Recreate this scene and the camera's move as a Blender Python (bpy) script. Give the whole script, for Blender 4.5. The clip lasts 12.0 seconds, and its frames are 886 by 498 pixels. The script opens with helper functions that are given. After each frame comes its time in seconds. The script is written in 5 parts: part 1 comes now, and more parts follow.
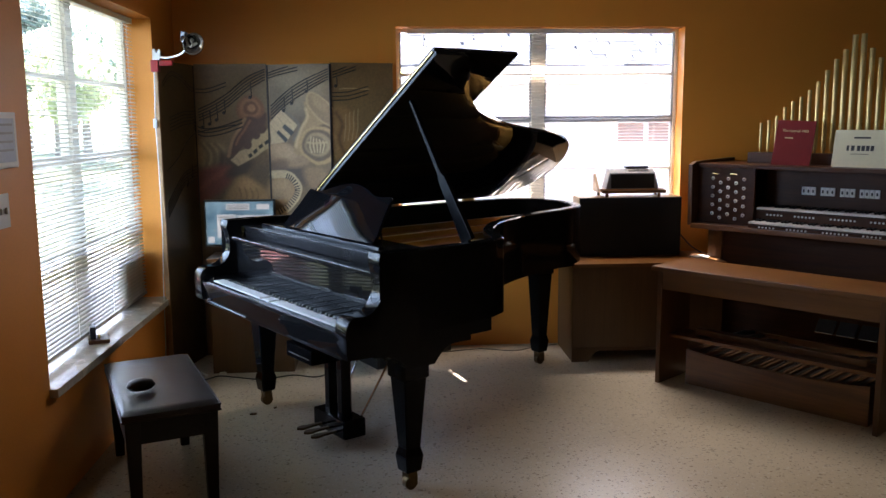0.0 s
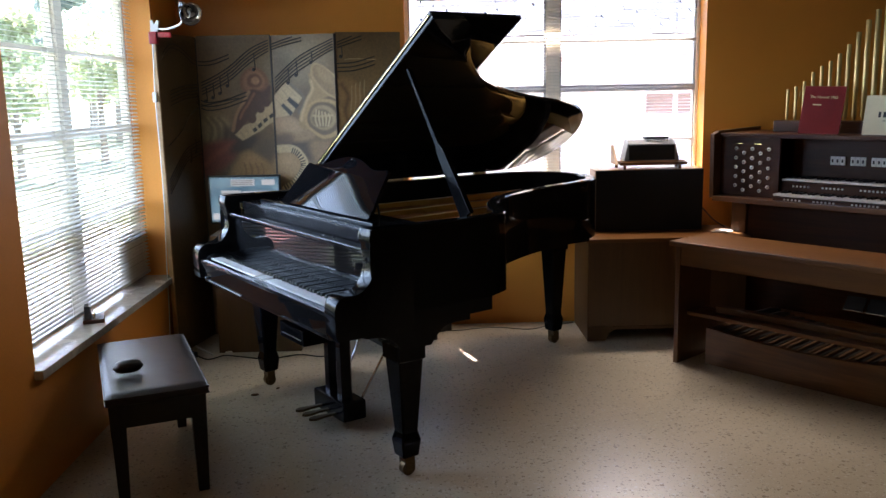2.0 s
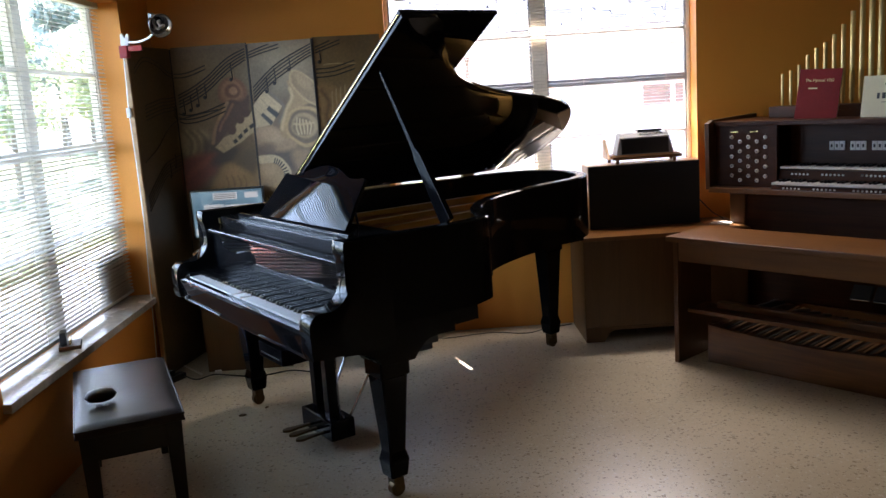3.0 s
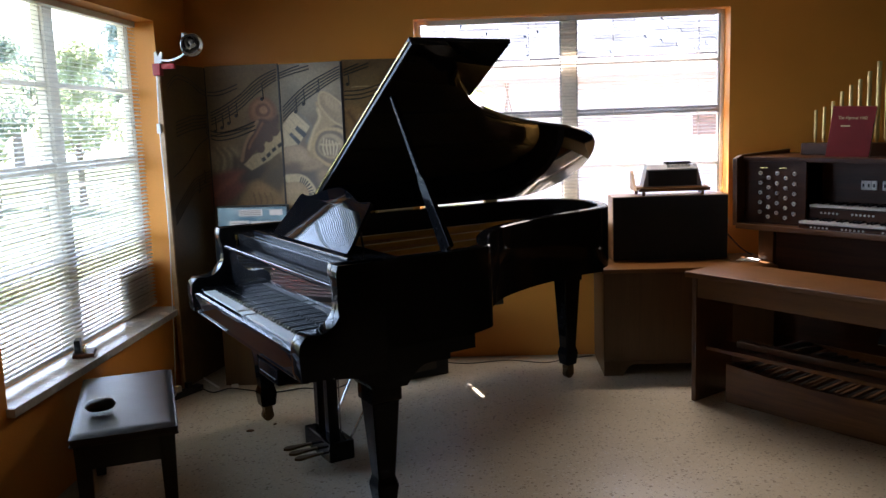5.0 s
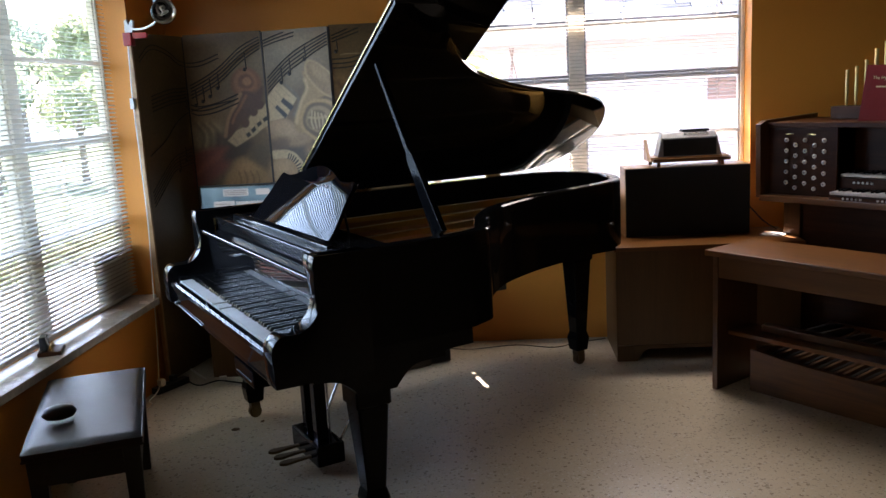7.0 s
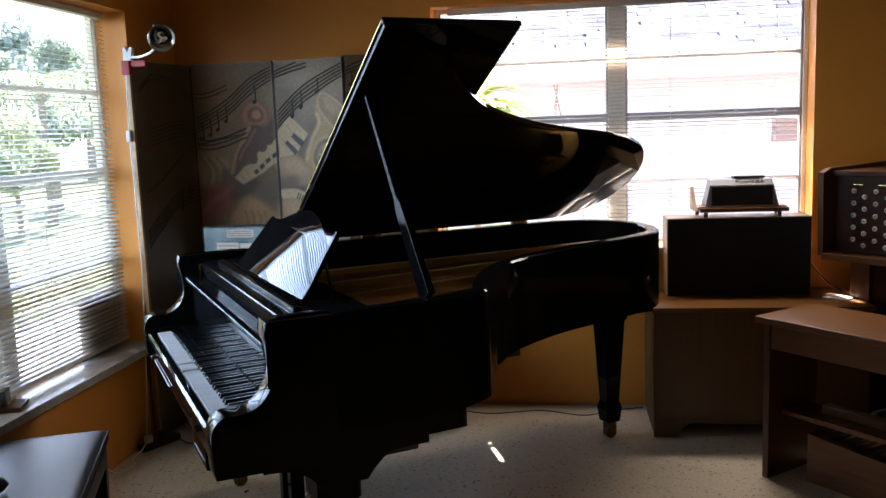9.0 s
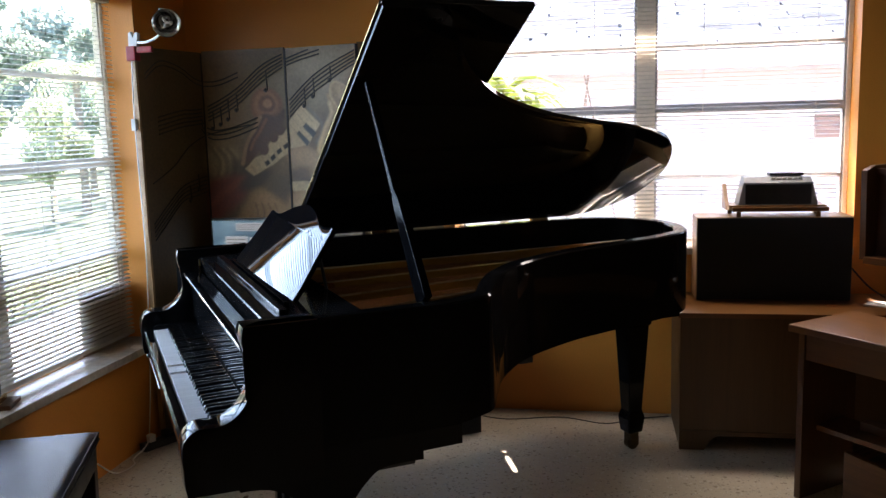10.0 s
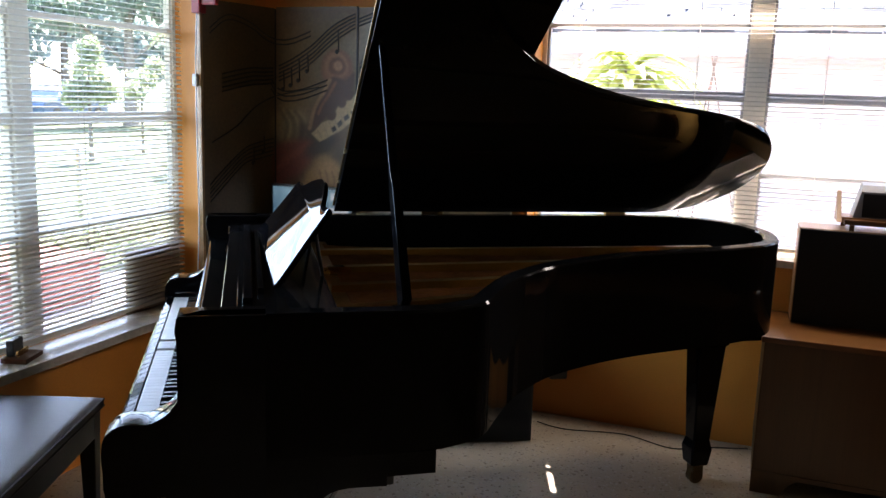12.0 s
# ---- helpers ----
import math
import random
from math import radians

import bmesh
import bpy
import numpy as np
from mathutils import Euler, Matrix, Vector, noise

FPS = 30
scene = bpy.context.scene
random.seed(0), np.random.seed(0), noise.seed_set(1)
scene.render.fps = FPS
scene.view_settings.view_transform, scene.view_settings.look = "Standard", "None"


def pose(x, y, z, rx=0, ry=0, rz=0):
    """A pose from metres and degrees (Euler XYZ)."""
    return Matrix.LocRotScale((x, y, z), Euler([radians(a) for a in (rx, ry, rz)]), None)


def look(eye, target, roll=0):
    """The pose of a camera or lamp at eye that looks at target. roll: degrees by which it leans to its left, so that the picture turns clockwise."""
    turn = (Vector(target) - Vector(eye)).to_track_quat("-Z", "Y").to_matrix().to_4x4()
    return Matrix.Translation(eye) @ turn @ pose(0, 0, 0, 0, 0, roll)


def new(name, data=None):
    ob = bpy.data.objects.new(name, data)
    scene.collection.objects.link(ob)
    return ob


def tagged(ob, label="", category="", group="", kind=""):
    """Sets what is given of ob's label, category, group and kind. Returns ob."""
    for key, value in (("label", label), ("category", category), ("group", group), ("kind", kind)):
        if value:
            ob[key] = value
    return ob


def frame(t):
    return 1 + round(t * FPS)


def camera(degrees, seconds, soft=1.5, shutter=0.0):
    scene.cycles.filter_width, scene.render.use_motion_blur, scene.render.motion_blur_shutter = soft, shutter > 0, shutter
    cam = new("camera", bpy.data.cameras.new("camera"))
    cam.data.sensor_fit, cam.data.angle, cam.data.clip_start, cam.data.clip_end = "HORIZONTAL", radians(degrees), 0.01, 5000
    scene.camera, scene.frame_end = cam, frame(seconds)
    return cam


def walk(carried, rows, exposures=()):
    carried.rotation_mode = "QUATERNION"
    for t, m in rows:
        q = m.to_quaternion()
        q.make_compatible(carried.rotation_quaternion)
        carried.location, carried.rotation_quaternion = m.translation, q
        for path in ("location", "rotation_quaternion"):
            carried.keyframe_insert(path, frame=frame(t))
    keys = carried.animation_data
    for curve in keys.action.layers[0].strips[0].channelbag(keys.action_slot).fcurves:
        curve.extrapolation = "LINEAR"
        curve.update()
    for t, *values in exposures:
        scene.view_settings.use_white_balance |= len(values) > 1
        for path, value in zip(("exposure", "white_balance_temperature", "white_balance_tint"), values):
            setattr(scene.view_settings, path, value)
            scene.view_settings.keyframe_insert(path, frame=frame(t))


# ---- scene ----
cam = camera(55.1, 12.0, soft=1.45)
PATH = [
    (0, (0.15, -0.153, 1.544), (0.278, 1.821, 1.244), -0.4),
    (0.5, (0.179, -0.118, 1.533), (0.302, 1.851, 1.209), -0.6),
    (1, (0.221, -0.082, 1.53), (0.315, 1.887, 1.191), -0.9),
    (1.5, (0.279, -0.054, 1.518), (0.31, 1.916, 1.169), -0.8),
    (2, (0.312, 0.011, 1.512), (0.357, 1.979, 1.158), -1.1),
    (2.5, (0.356, 0.128, 1.516), (0.414, 2.098, 1.171), -1.6),
    (3, (0.427, 0.164, 1.511), (0.451, 2.133, 1.159), -3.8),
    (3.2, (0.47, 0.164, 1.502), (0.451, 2.132, 1.15), -2.7),
    (4.8, (0.594, 0.135, 1.551), (0.503, 2.112, 1.259), -1.8),
    (5, (0.651, 0.176, 1.525), (0.543, 2.15, 1.227), -2.0),
    (5.5, (0.638, 0.293, 1.52), (0.567, 2.268, 1.217), -1.6),
    (6, (0.639, 0.395, 1.529), (0.565, 2.372, 1.23), -2.5),
    (6.5, (0.652, 0.462, 1.523), (0.577, 2.434, 1.198), -3.6),
    (7, (0.701, 0.541, 1.52), (0.563, 2.502, 1.153), -3.1),
    (8.8, (0.868, 0.959, 1.509), (0.604, 2.918, 1.207), -1.8),
    (9, (0.882, 1.017, 1.514), (0.605, 2.978, 1.236), -2.1),
    (9.5, (0.895, 1.114, 1.521), (0.615, 3.075, 1.243), -2.0),
    (10, (0.952, 1.233, 1.503), (0.591, 3.179, 1.211), -1.6),
    (10.5, (1.046, 1.366, 1.493), (0.525, 3.27, 1.174), 0.1),
    (11, (1.13, 1.451, 1.501), (0.521, 3.325, 1.157), 0.8),
    (11.5, (1.171, 1.549, 1.505), (0.53, 3.411, 1.155), 0.6),
    (12, (1.223, 1.667, 1.51), (0.547, 3.515, 1.153), 2.0),
]
walk(cam, [(t, look(eye, target, roll)) for t, eye, target, roll in PATH], exposures=[(0, 4.03, 6600, 20), (3.2, 4.0, 6600, 20), (5, 3.78, 6600, 20), (12, 3.68, 6600, 20)])

# ---- world, sun and exposure ----
SUN_ELEV, SUN_GO = radians(55.5), Vector((0.32, -0.947))
world = bpy.data.worlds.new("sky")
scene.world = world
world.use_nodes = True
wn = world.node_tree.nodes
sky = wn.new("ShaderNodeTexSky")
sky.sky_type = "NISHITA"
sky.sun_disc = False
sky.sun_elevation = SUN_ELEV
sky.sun_rotation = math.atan2(-SUN_GO.x, -SUN_GO.y)
world.node_tree.links.new(sky.outputs[0], wn["Background"].inputs[0])
wn["Background"].inputs[1].default_value = 0.115
sun_data = bpy.data.lights.new("sun", "SUN")
sun_data.energy, sun_data.angle, sun_data.color = 2.8, radians(0.5), (1.0, 0.975, 0.94)
sun = new("sun", sun_data)
sun.matrix_world = look((0, 0, 9), Vector((0, 0, 9)) + Vector((SUN_GO.x * math.cos(SUN_ELEV), SUN_GO.y * math.cos(SUN_ELEV), -math.sin(SUN_ELEV))))


def window_lamp(name, m, width, height, watts, colour):
    """Sky light that enters at the head of a window's opening."""
    d = bpy.data.lights.new(name, "AREA")
    d.shape, d.size, d.size_y, d.energy, d.spread, d.color = "RECTANGLE", width, height, watts, radians(110), colour
    new(name, d).matrix_world = m


window_lamp("rear_window_light", look((1.18, 5.585, 1.96), (1.18, 5.585 - 0.78, 1.96 - 0.62)), 1.8, 0.32, 2.4, (1.0, 0.93, 0.83))


window_lamp("side_window_light", look((-1.35, 4.125, 1.52), (0.2, 4.125, 1.49)), 1.72, 1.15, 2.9, (0.46, 0.71, 1.0))


# ---- materials ----
def mat(name, base, rough=0.5, metal=0.0, var=0.15, size=3.0, fine=60.0, bump=0.05, coat=0.0, tint=None, stretch=(1, 1, 1), rvar=0.1, per_piece=0.0):
    """A procedural surface: two scales of variation in colour, uneven gloss and a fine relief."""
    m = bpy.data.materials.new(name)
    m.use_nodes = True
    nt = m.node_tree
    N, link = nt.nodes.new, nt.links.new
    b = nt.nodes["Principled BSDF"]
    tc, mp = N("ShaderNodeTexCoord"), N("ShaderNodeMapping")
    mp.inputs["Scale"].default_value = stretch
    link(tc.outputs["Object"], mp.inputs[0])
    big, small = N("ShaderNodeTexNoise"), N("ShaderNodeTexNoise")
    big.inputs["Scale"].default_value, small.inputs["Scale"].default_value = size, fine
    big.inputs["Detail"].default_value = 4
    for n in (big, small):
        link(mp.outputs[0], n.inputs["Vector"])
    mix = N("ShaderNodeMix")
    mix.data_type = "FLOAT"
    mix.inputs[0].default_value = 0.4
    link(big.outputs[0], mix.inputs[2])
    link(small.outputs[0], mix.inputs[3])
    ramp = N("ShaderNodeValToRGB")
    lo = tint or tuple(c * (1 - var) for c in base)
    hi = tuple(min(1, c * (1 + var)) for c in base)
    ramp.color_ramp.elements[0].position, ramp.color_ramp.elements[1].position = 0.3, 0.7
    ramp.color_ramp.elements[0].color, ramp.color_ramp.elements[1].color = (*lo, 1), (*hi, 1)
    link(mix.outputs[0], ramp.inputs[0])
    out = ramp.outputs[0]
    if per_piece:
        info, hsv = N("ShaderNodeObjectInfo"), N("ShaderNodeHueSaturation")
        rng = N("ShaderNodeMapRange")
        rng.inputs[3].default_value, rng.inputs[4].default_value = 1 - per_piece, 1 + per_piece
        link(info.outputs["Random"], rng.inputs[0])
        link(rng.outputs[0], hsv.inputs["Value"])
        link(out, hsv.inputs["Color"])
        out = hsv.outputs[0]
    link(out, b.inputs["Base Color"])
    rr = N("ShaderNodeMapRange")
    rr.inputs[3].default_value, rr.inputs[4].default_value = max(0.02, rough - rvar), min(1, rough + rvar)
    link(big.outputs[0], rr.inputs[0])
    link(rr.outputs[0], b.inputs["Roughness"])
    b.inputs["Metallic"].default_value = metal
    b.inputs["Coat Weight"].default_value = coat
    b.inputs["Coat Roughness"].default_value = 0.04
    if bump:
        bp = N("ShaderNodeBump")
        bp.inputs["Strength"].default_value, bp.inputs["Distance"].default_value = bump, 0.004
        link(small.outputs[0], bp.inputs["Height"])
        link(bp.outputs[0], b.inputs["Normal"])
    return m


def wood(name, dark, light, rough=0.4, scale=6.0, axis="X", coat=0.0):
    """Wood with grain along one axis."""
    m = bpy.data.materials.new(name)
    m.use_nodes = True
    nt = m.node_tree
    N, link = nt.nodes.new, nt.links.new
    b = nt.nodes["Principled BSDF"]
    tc, mp = N("ShaderNodeTexCoord"), N("ShaderNodeMapping")
    mp.inputs["Scale"].default_value = {"X": (0.06, 1, 1), "Y": (1, 0.06, 1), "Z": (1, 1, 0.06)}[axis]
    link(tc.outputs["Object"], mp.inputs[0])
    n1, n2 = N("ShaderNodeTexNoise"), N("ShaderNodeTexNoise")
    n1.inputs["Scale"].default_value, n1.inputs["Detail"].default_value, n1.inputs["Distortion"].default_value = scale * 3, 6, 1.2
    n2.inputs["Scale"].default_value, n2.inputs["Detail"].default_value = scale * 30, 3
    link(mp.outputs[0], n1.inputs["Vector"])
    link(mp.outputs[0], n2.inputs["Vector"])
    mix = N("ShaderNodeMix")
    mix.data_type = "FLOAT"
    mix.inputs[0].default_value = 0.35
    link(n1.outputs[0], mix.inputs[2])
    link(n2.outputs[0], mix.inputs[3])
    ramp = N("ShaderNodeValToRGB")
    ramp.color_ramp.elements[0].position, ramp.color_ramp.elements[1].position = 0.32, 0.68
    ramp.color_ramp.elements[0].color, ramp.color_ramp.elements[1].color = (*dark, 1), (*light, 1)
    link(mix.outputs[0], ramp.inputs[0])
    link(ramp.outputs[0], b.inputs["Base Color"])
    b.inputs["Roughness"].default_value = rough
    b.inputs["Coat Weight"].default_value = coat
    bp = N("ShaderNodeBump")
    bp.inputs["Strength"].default_value, bp.inputs["Distance"].default_value = 0.08, 0.002
    link(n2.outputs[0], bp.inputs["Height"])
    link(bp.outputs[0], b.inputs["Normal"])
    return m


def terrazzo_mat():
    m = bpy.data.materials.new("terrazzo")
    m.use_nodes = True
    nt = m.node_tree
    N, link = nt.nodes.new, nt.links.new
    b = nt.nodes["Principled BSDF"]
    tc = N("ShaderNodeTexCoord")
    cloud = N("ShaderNodeTexNoise")
    cloud.inputs["Scale"].default_value, cloud.inputs["Detail"].default_value = 1.3, 6
    warp = N("ShaderNodeTexNoise")
    warp.inputs["Scale"].default_value = 90
    add = N("ShaderNodeMixRGB")
    add.blend_type = "ADD"
    add.inputs[0].default_value = 0.016
    link(tc.outputs["Object"], cloud.inputs["Vector"])
    link(tc.outputs["Object"], warp.inputs["Vector"])
    link(tc.outputs["Object"], add.inputs[1])
    link(warp.outputs["Color"], add.inputs[2])
    base = N("ShaderNodeValToRGB")
    base.color_ramp.elements[0].position, base.color_ramp.elements[1].position = 0.3, 0.7
    base.color_ramp.elements[0].color, base.color_ramp.elements[1].color = (0.46, 0.39, 0.275, 1), (0.60, 0.525, 0.40, 1)
    link(cloud.outputs[0], base.inputs[0])
    colour = base.outputs[0]
    for scale, cut, keep_over, tone in ((60, 0.52, 0.62, (0.25, 0.195, 0.125)), (80, 0.55, 0.5, (0.33, 0.275, 0.195)), (120, 0.5, 0.45, (0.39, 0.34, 0.255)), (95, 0.6, 0.6, (0.58, 0.54, 0.47))):
        v = N("ShaderNodeTexVoronoi")
        v.inputs["Scale"].default_value = scale
        link(add.outputs[0], v.inputs["Vector"])
        sep = N("ShaderNodeSeparateColor")
        link(v.outputs["Color"], sep.inputs[0])
        keep = N("ShaderNodeMath")
        keep.operation = "GREATER_THAN"
        keep.inputs[1].default_value = keep_over
        link(sep.outputs[0], keep.inputs[0])
        near = N("ShaderNodeMath")
        near.operation = "LESS_THAN"
        rad = N("ShaderNodeMath")
        rad.operation = "MULTIPLY"
        rad.inputs[1].default_value = cut
        sq = N("ShaderNodeMath")
        sq.operation = "POWER"
        sq.inputs[1].default_value = 2.0
        link(sep.outputs[1], sq.inputs[0])
        link(sq.outputs[0], rad.inputs[0])
        link(rad.outputs[0], near.inputs[1])
        link(v.outputs["Distance"], near.inputs[0])
        both = N("ShaderNodeMath")
        both.operation = "MULTIPLY"
        link(keep.outputs[0], both.inputs[0])
        link(near.outputs[0], both.inputs[1])
        mx = N("ShaderNodeMixRGB")
        mx.inputs[2].default_value = (*tone, 1)
        link(both.outputs[0], mx.inputs[0])
        link(colour, mx.inputs[1])
        colour = mx.outputs[0]
    link(colour, b.inputs["Base Color"])
    rr = N("ShaderNodeMapRange")
    rr.inputs[3].default_value, rr.inputs[4].default_value = 0.285, 0.34
    link(cloud.outputs[0], rr.inputs[0])
    link(rr.outputs[0], b.inputs["Roughness"])
    bp = N("ShaderNodeBump")
    bp.inputs["Strength"].default_value, bp.inputs["Distance"].default_value = 0.04, 0.003
    link(cloud.outputs[0], bp.inputs["Height"])
    link(bp.outputs[0], b.inputs["Normal"])
    return m


def glass_mat():
    m = bpy.data.materials.new("pane_glass")
    m.use_nodes = True
    b = m.node_tree.nodes["Principled BSDF"]
    b.inputs["Base Color"].default_value = (0.97, 0.98, 0.97, 1)
    b.inputs["Transmission Weight"].default_value = 1.0
    b.inputs["Roughness"].default_value = 0.0
    b.inputs["IOR"].default_value = 1.05
    return m


WALL = mat("ochre_paint", (0.74, 0.275, 0.034), 0.5, var=0.1, size=1.2, fine=160, bump=0.12)
# WALL's ochre darkened so that the unseen far walls bounce less light
FARWALL = mat("dimmed_ochre_paint", (0.20, 0.10, 0.028), 0.55, var=0.1, size=1.2, fine=160, bump=0.12)
CEIL = mat("ceiling_paint", (0.52, 0.45, 0.33), 0.8, var=0.05)
FLOOR = terrazzo_mat()
BLACK = mat("black_lacquer", (0.0060, 0.0060, 0.0064), 0.035, var=0.2, size=4, bump=0.0, rvar=0.015)
def gloss(m, level):
    m.node_tree.nodes["Principled BSDF"].inputs["Specular IOR Level"].default_value = level


gloss(BLACK, 0.13)
BLACK.node_tree.nodes["Principled BSDF"].inputs["IOR"].default_value = 1.42
DESK = mat("polished_desk_lacquer", (0.0028, 0.0030, 0.0036), 0.02, var=0.2, size=4, bump=0.0, rvar=0.01)
DESK.node_tree.nodes["Principled BSDF"].inputs["IOR"].default_value = 1.30
RIM = mat("black_rim_lacquer", (0.0075, 0.0072, 0.0072), 0.06, var=0.2, size=4, bump=0.0, rvar=0.015)
gloss(RIM, 0.04)
PROP = mat("worn_black_paint", (0.0035, 0.0035, 0.004), 0.09, var=0.3, size=14, bump=0.0)
gloss(PROP, 0.018)
SATIN = mat("black_satin", (0.016, 0.016, 0.017), 0.35, var=0.3, size=6, bump=0.02)
CLOTH = mat("black_grille_cloth", (0.009, 0.012, 0.018), 0.85, var=0.2, fine=500, bump=0.4)
GOLD = mat("gold_plate", (0.50, 0.29, 0.08), 0.32, 0.9, var=0.12, size=5, fine=90)
BRASS = mat("brass", (0.62, 0.42, 0.16), 0.25, 1.0, var=0.2, size=12)
STEEL = mat("steel", (0.55, 0.55, 0.55), 0.22, 1.0, var=0.15, size=12)
STRINGS = mat("copper_strings", (0.42, 0.2, 0.09), 0.35, 0.9, var=0.25, size=20)
SPRUCE = wood("spruce_board", (0.30, 0.16, 0.05), (0.45, 0.27, 0.1), 0.35, 5, "Y")
IVORY = mat("ivory_white", (0.76, 0.75, 0.72), 0.3, var=0.05, size=20, bump=0.0, per_piece=0.04)
EBONY = mat("ebony_black", (0.005, 0.005, 0.0055), 0.25, var=0.2, size=20, bump=0.0)
gloss(EBONY, 0.12)
gloss(IVORY, 0.2)
OAK = wood("oak_stain", (0.115, 0.043, 0.010), (0.19, 0.078, 0.018), 0.33, 5, "X")
CABW = wood("cabinet_wood", (0.085, 0.041, 0.014), (0.118, 0.059, 0.020), 0.45, 4, "Z")
# OAK with upright grain, darkened: shade on the uprights is in the colour
OAKZ = wood("oak_upright_shaded", (0.075, 0.030, 0.008), (0.12, 0.050, 0.014), 0.35, 5, "Z")
TOEW = wood("grained_oak", (0.075, 0.024, 0.006), (0.24, 0.10, 0.026), 0.38, 3.2, "X")
PEDALW = wood("worn_pedal_wood", (0.13, 0.062, 0.02), (0.20, 0.10, 0.036), 0.42, 5, "Y")
PALE = wood("light_wood", (0.36, 0.20, 0.08), (0.5, 0.3, 0.14), 0.4, 5, "Y")
WALNUT = wood("walnut", (0.042, 0.014, 0.005), (0.088, 0.030, 0.010), 0.42, 5, "X")
LEATHER = mat("brown_black_leather", (0.026, 0.017, 0.0145), 0.36, var=0.3, size=5, fine=220, bump=0.25)
MARBLE = mat("sill_marble", (0.58, 0.52, 0.44), 0.25, var=0.25, size=7, fine=40)
gloss(MARBLE, 0.25)
ALUM = mat("window_frame_paint", (0.82, 0.75, 0.65), 0.45, var=0.1, size=4)
GREYALUM = mat("grey_window_metal", (0.36, 0.36, 0.36), 0.5, var=0.1, size=4)
SLAT = mat("blind_slat", (0.64, 0.60, 0.53), 0.35, var=0.04, size=4, bump=0.0)
_st, _sm = SLAT.node_tree.nodes.new("ShaderNodeBsdfTranslucent"), SLAT.node_tree.nodes.new("ShaderNodeMixShader")
_st.inputs[0].default_value, _sm.inputs[0].default_value = (0.76, 0.68, 0.54, 1), 0.24
SLAT.node_tree.links.new(SLAT.node_tree.nodes["Principled BSDF"].outputs[0], _sm.inputs[1])
SLAT.node_tree.links.new(_st.outputs[0], _sm.inputs[2])
SLAT.node_tree.links.new(_sm.outputs[0], SLAT.node_tree.nodes["Material Output"].inputs[0])
gloss(WALNUT, 0.2)
WHITE = mat("white_plastic", (0.75, 0.73, 0.68), 0.4, var=0.06)
RED = mat("red_plastic", (0.30, 0.010, 0.014), 0.35, var=0.1)
GLASS = glass_mat()
PIPE = mat("gold_pipe", (0.62, 0.47, 0.2), 0.38, 0.55, var=0.1, size=8)
MAROON = mat("maroon_cover", (0.16, 0.009, 0.009), 0.55, var=0.12, size=9)
gloss(MAROON, 0.12)
CREAM = mat("cream_cover", (0.66, 0.60, 0.40), 0.6, var=0.06, size=9)
OLDBRASS = mat("dull_brass", (0.13, 0.085, 0.04), 0.34, 1.0, var=0.3, size=20)
DULL = mat("dull_steel", (0.20, 0.20, 0.21), 0.35, 1.0, var=0.2, size=12)
GREYBOX = mat("grey_plastic", (0.28, 0.29, 0.30), 0.4, var=0.1)


# ---- building helpers ----
def thing(name, m, label, category, group="", kind=""):
    ob = new(name)
    ob.matrix_world = m
    return tagged(ob, label, category, group, kind)


def to_mesh(name, bm, material, smooth=False):
    me = bpy.data.meshes.new(name)
    bmesh.ops.recalc_face_normals(bm, faces=bm.faces)
    bm.to_mesh(me)
    bm.free()
    me.materials.append(material)
    if smooth:
        for p in me.polygons:
            p.use_smooth = True
        if smooth == "auto":
            me.set_sharp_from_angle(angle=radians(32))
    return me


def part(name, bm, material, parent, label="", smooth=False):
    ob = new(name, to_mesh(name, bm, material, smooth))
    ob.parent = parent
    if label:
        ob["label"] = label
    return ob


def solid(name, bm, material, m=None, label="", category="", group="", kind="", smooth=False):
    ob = new(name, to_mesh(name, bm, material, smooth))
    if m is not None:
        ob.matrix_world = m
    return tagged(ob, label, category, group, kind)


def share(name, me, parent, m):
    ob = new(name, me)
    ob.parent = parent
    ob.matrix_local = m
    return ob


def add_box(bm, x0, x1, y0, y1, z0, z1, bev=0.0, m=None):
    t = bmesh.new()
    bmesh.ops.create_cube(t, size=1)
    for v in t.verts:
        v.co = Vector(((x0 + x1) / 2 + v.co.x * (x1 - x0), (y0 + y1) / 2 + v.co.y * (y1 - y0), (z0 + z1) / 2 + v.co.z * (z1 - z0)))
    if bev:
        bmesh.ops.bevel(t, geom=t.edges[:], offset=bev, segments=2, profile=0.7, affect="EDGES")
    merge(bm, t, m)
    return bm


def merge(bm, t, m=None):
    if m is not None:
        t.transform(m)
    vs = [bm.verts.new(v.co) for v in t.verts]
    t.verts.index_update()
    for f in t.faces:
        bm.faces.new([vs[v.index] for v in f.verts])
    t.free()


def box(x0, x1, y0, y1, z0, z1, bev=0.0, m=None):
    return add_box(bmesh.new(), x0, x1, y0, y1, z0, z1, bev, m)


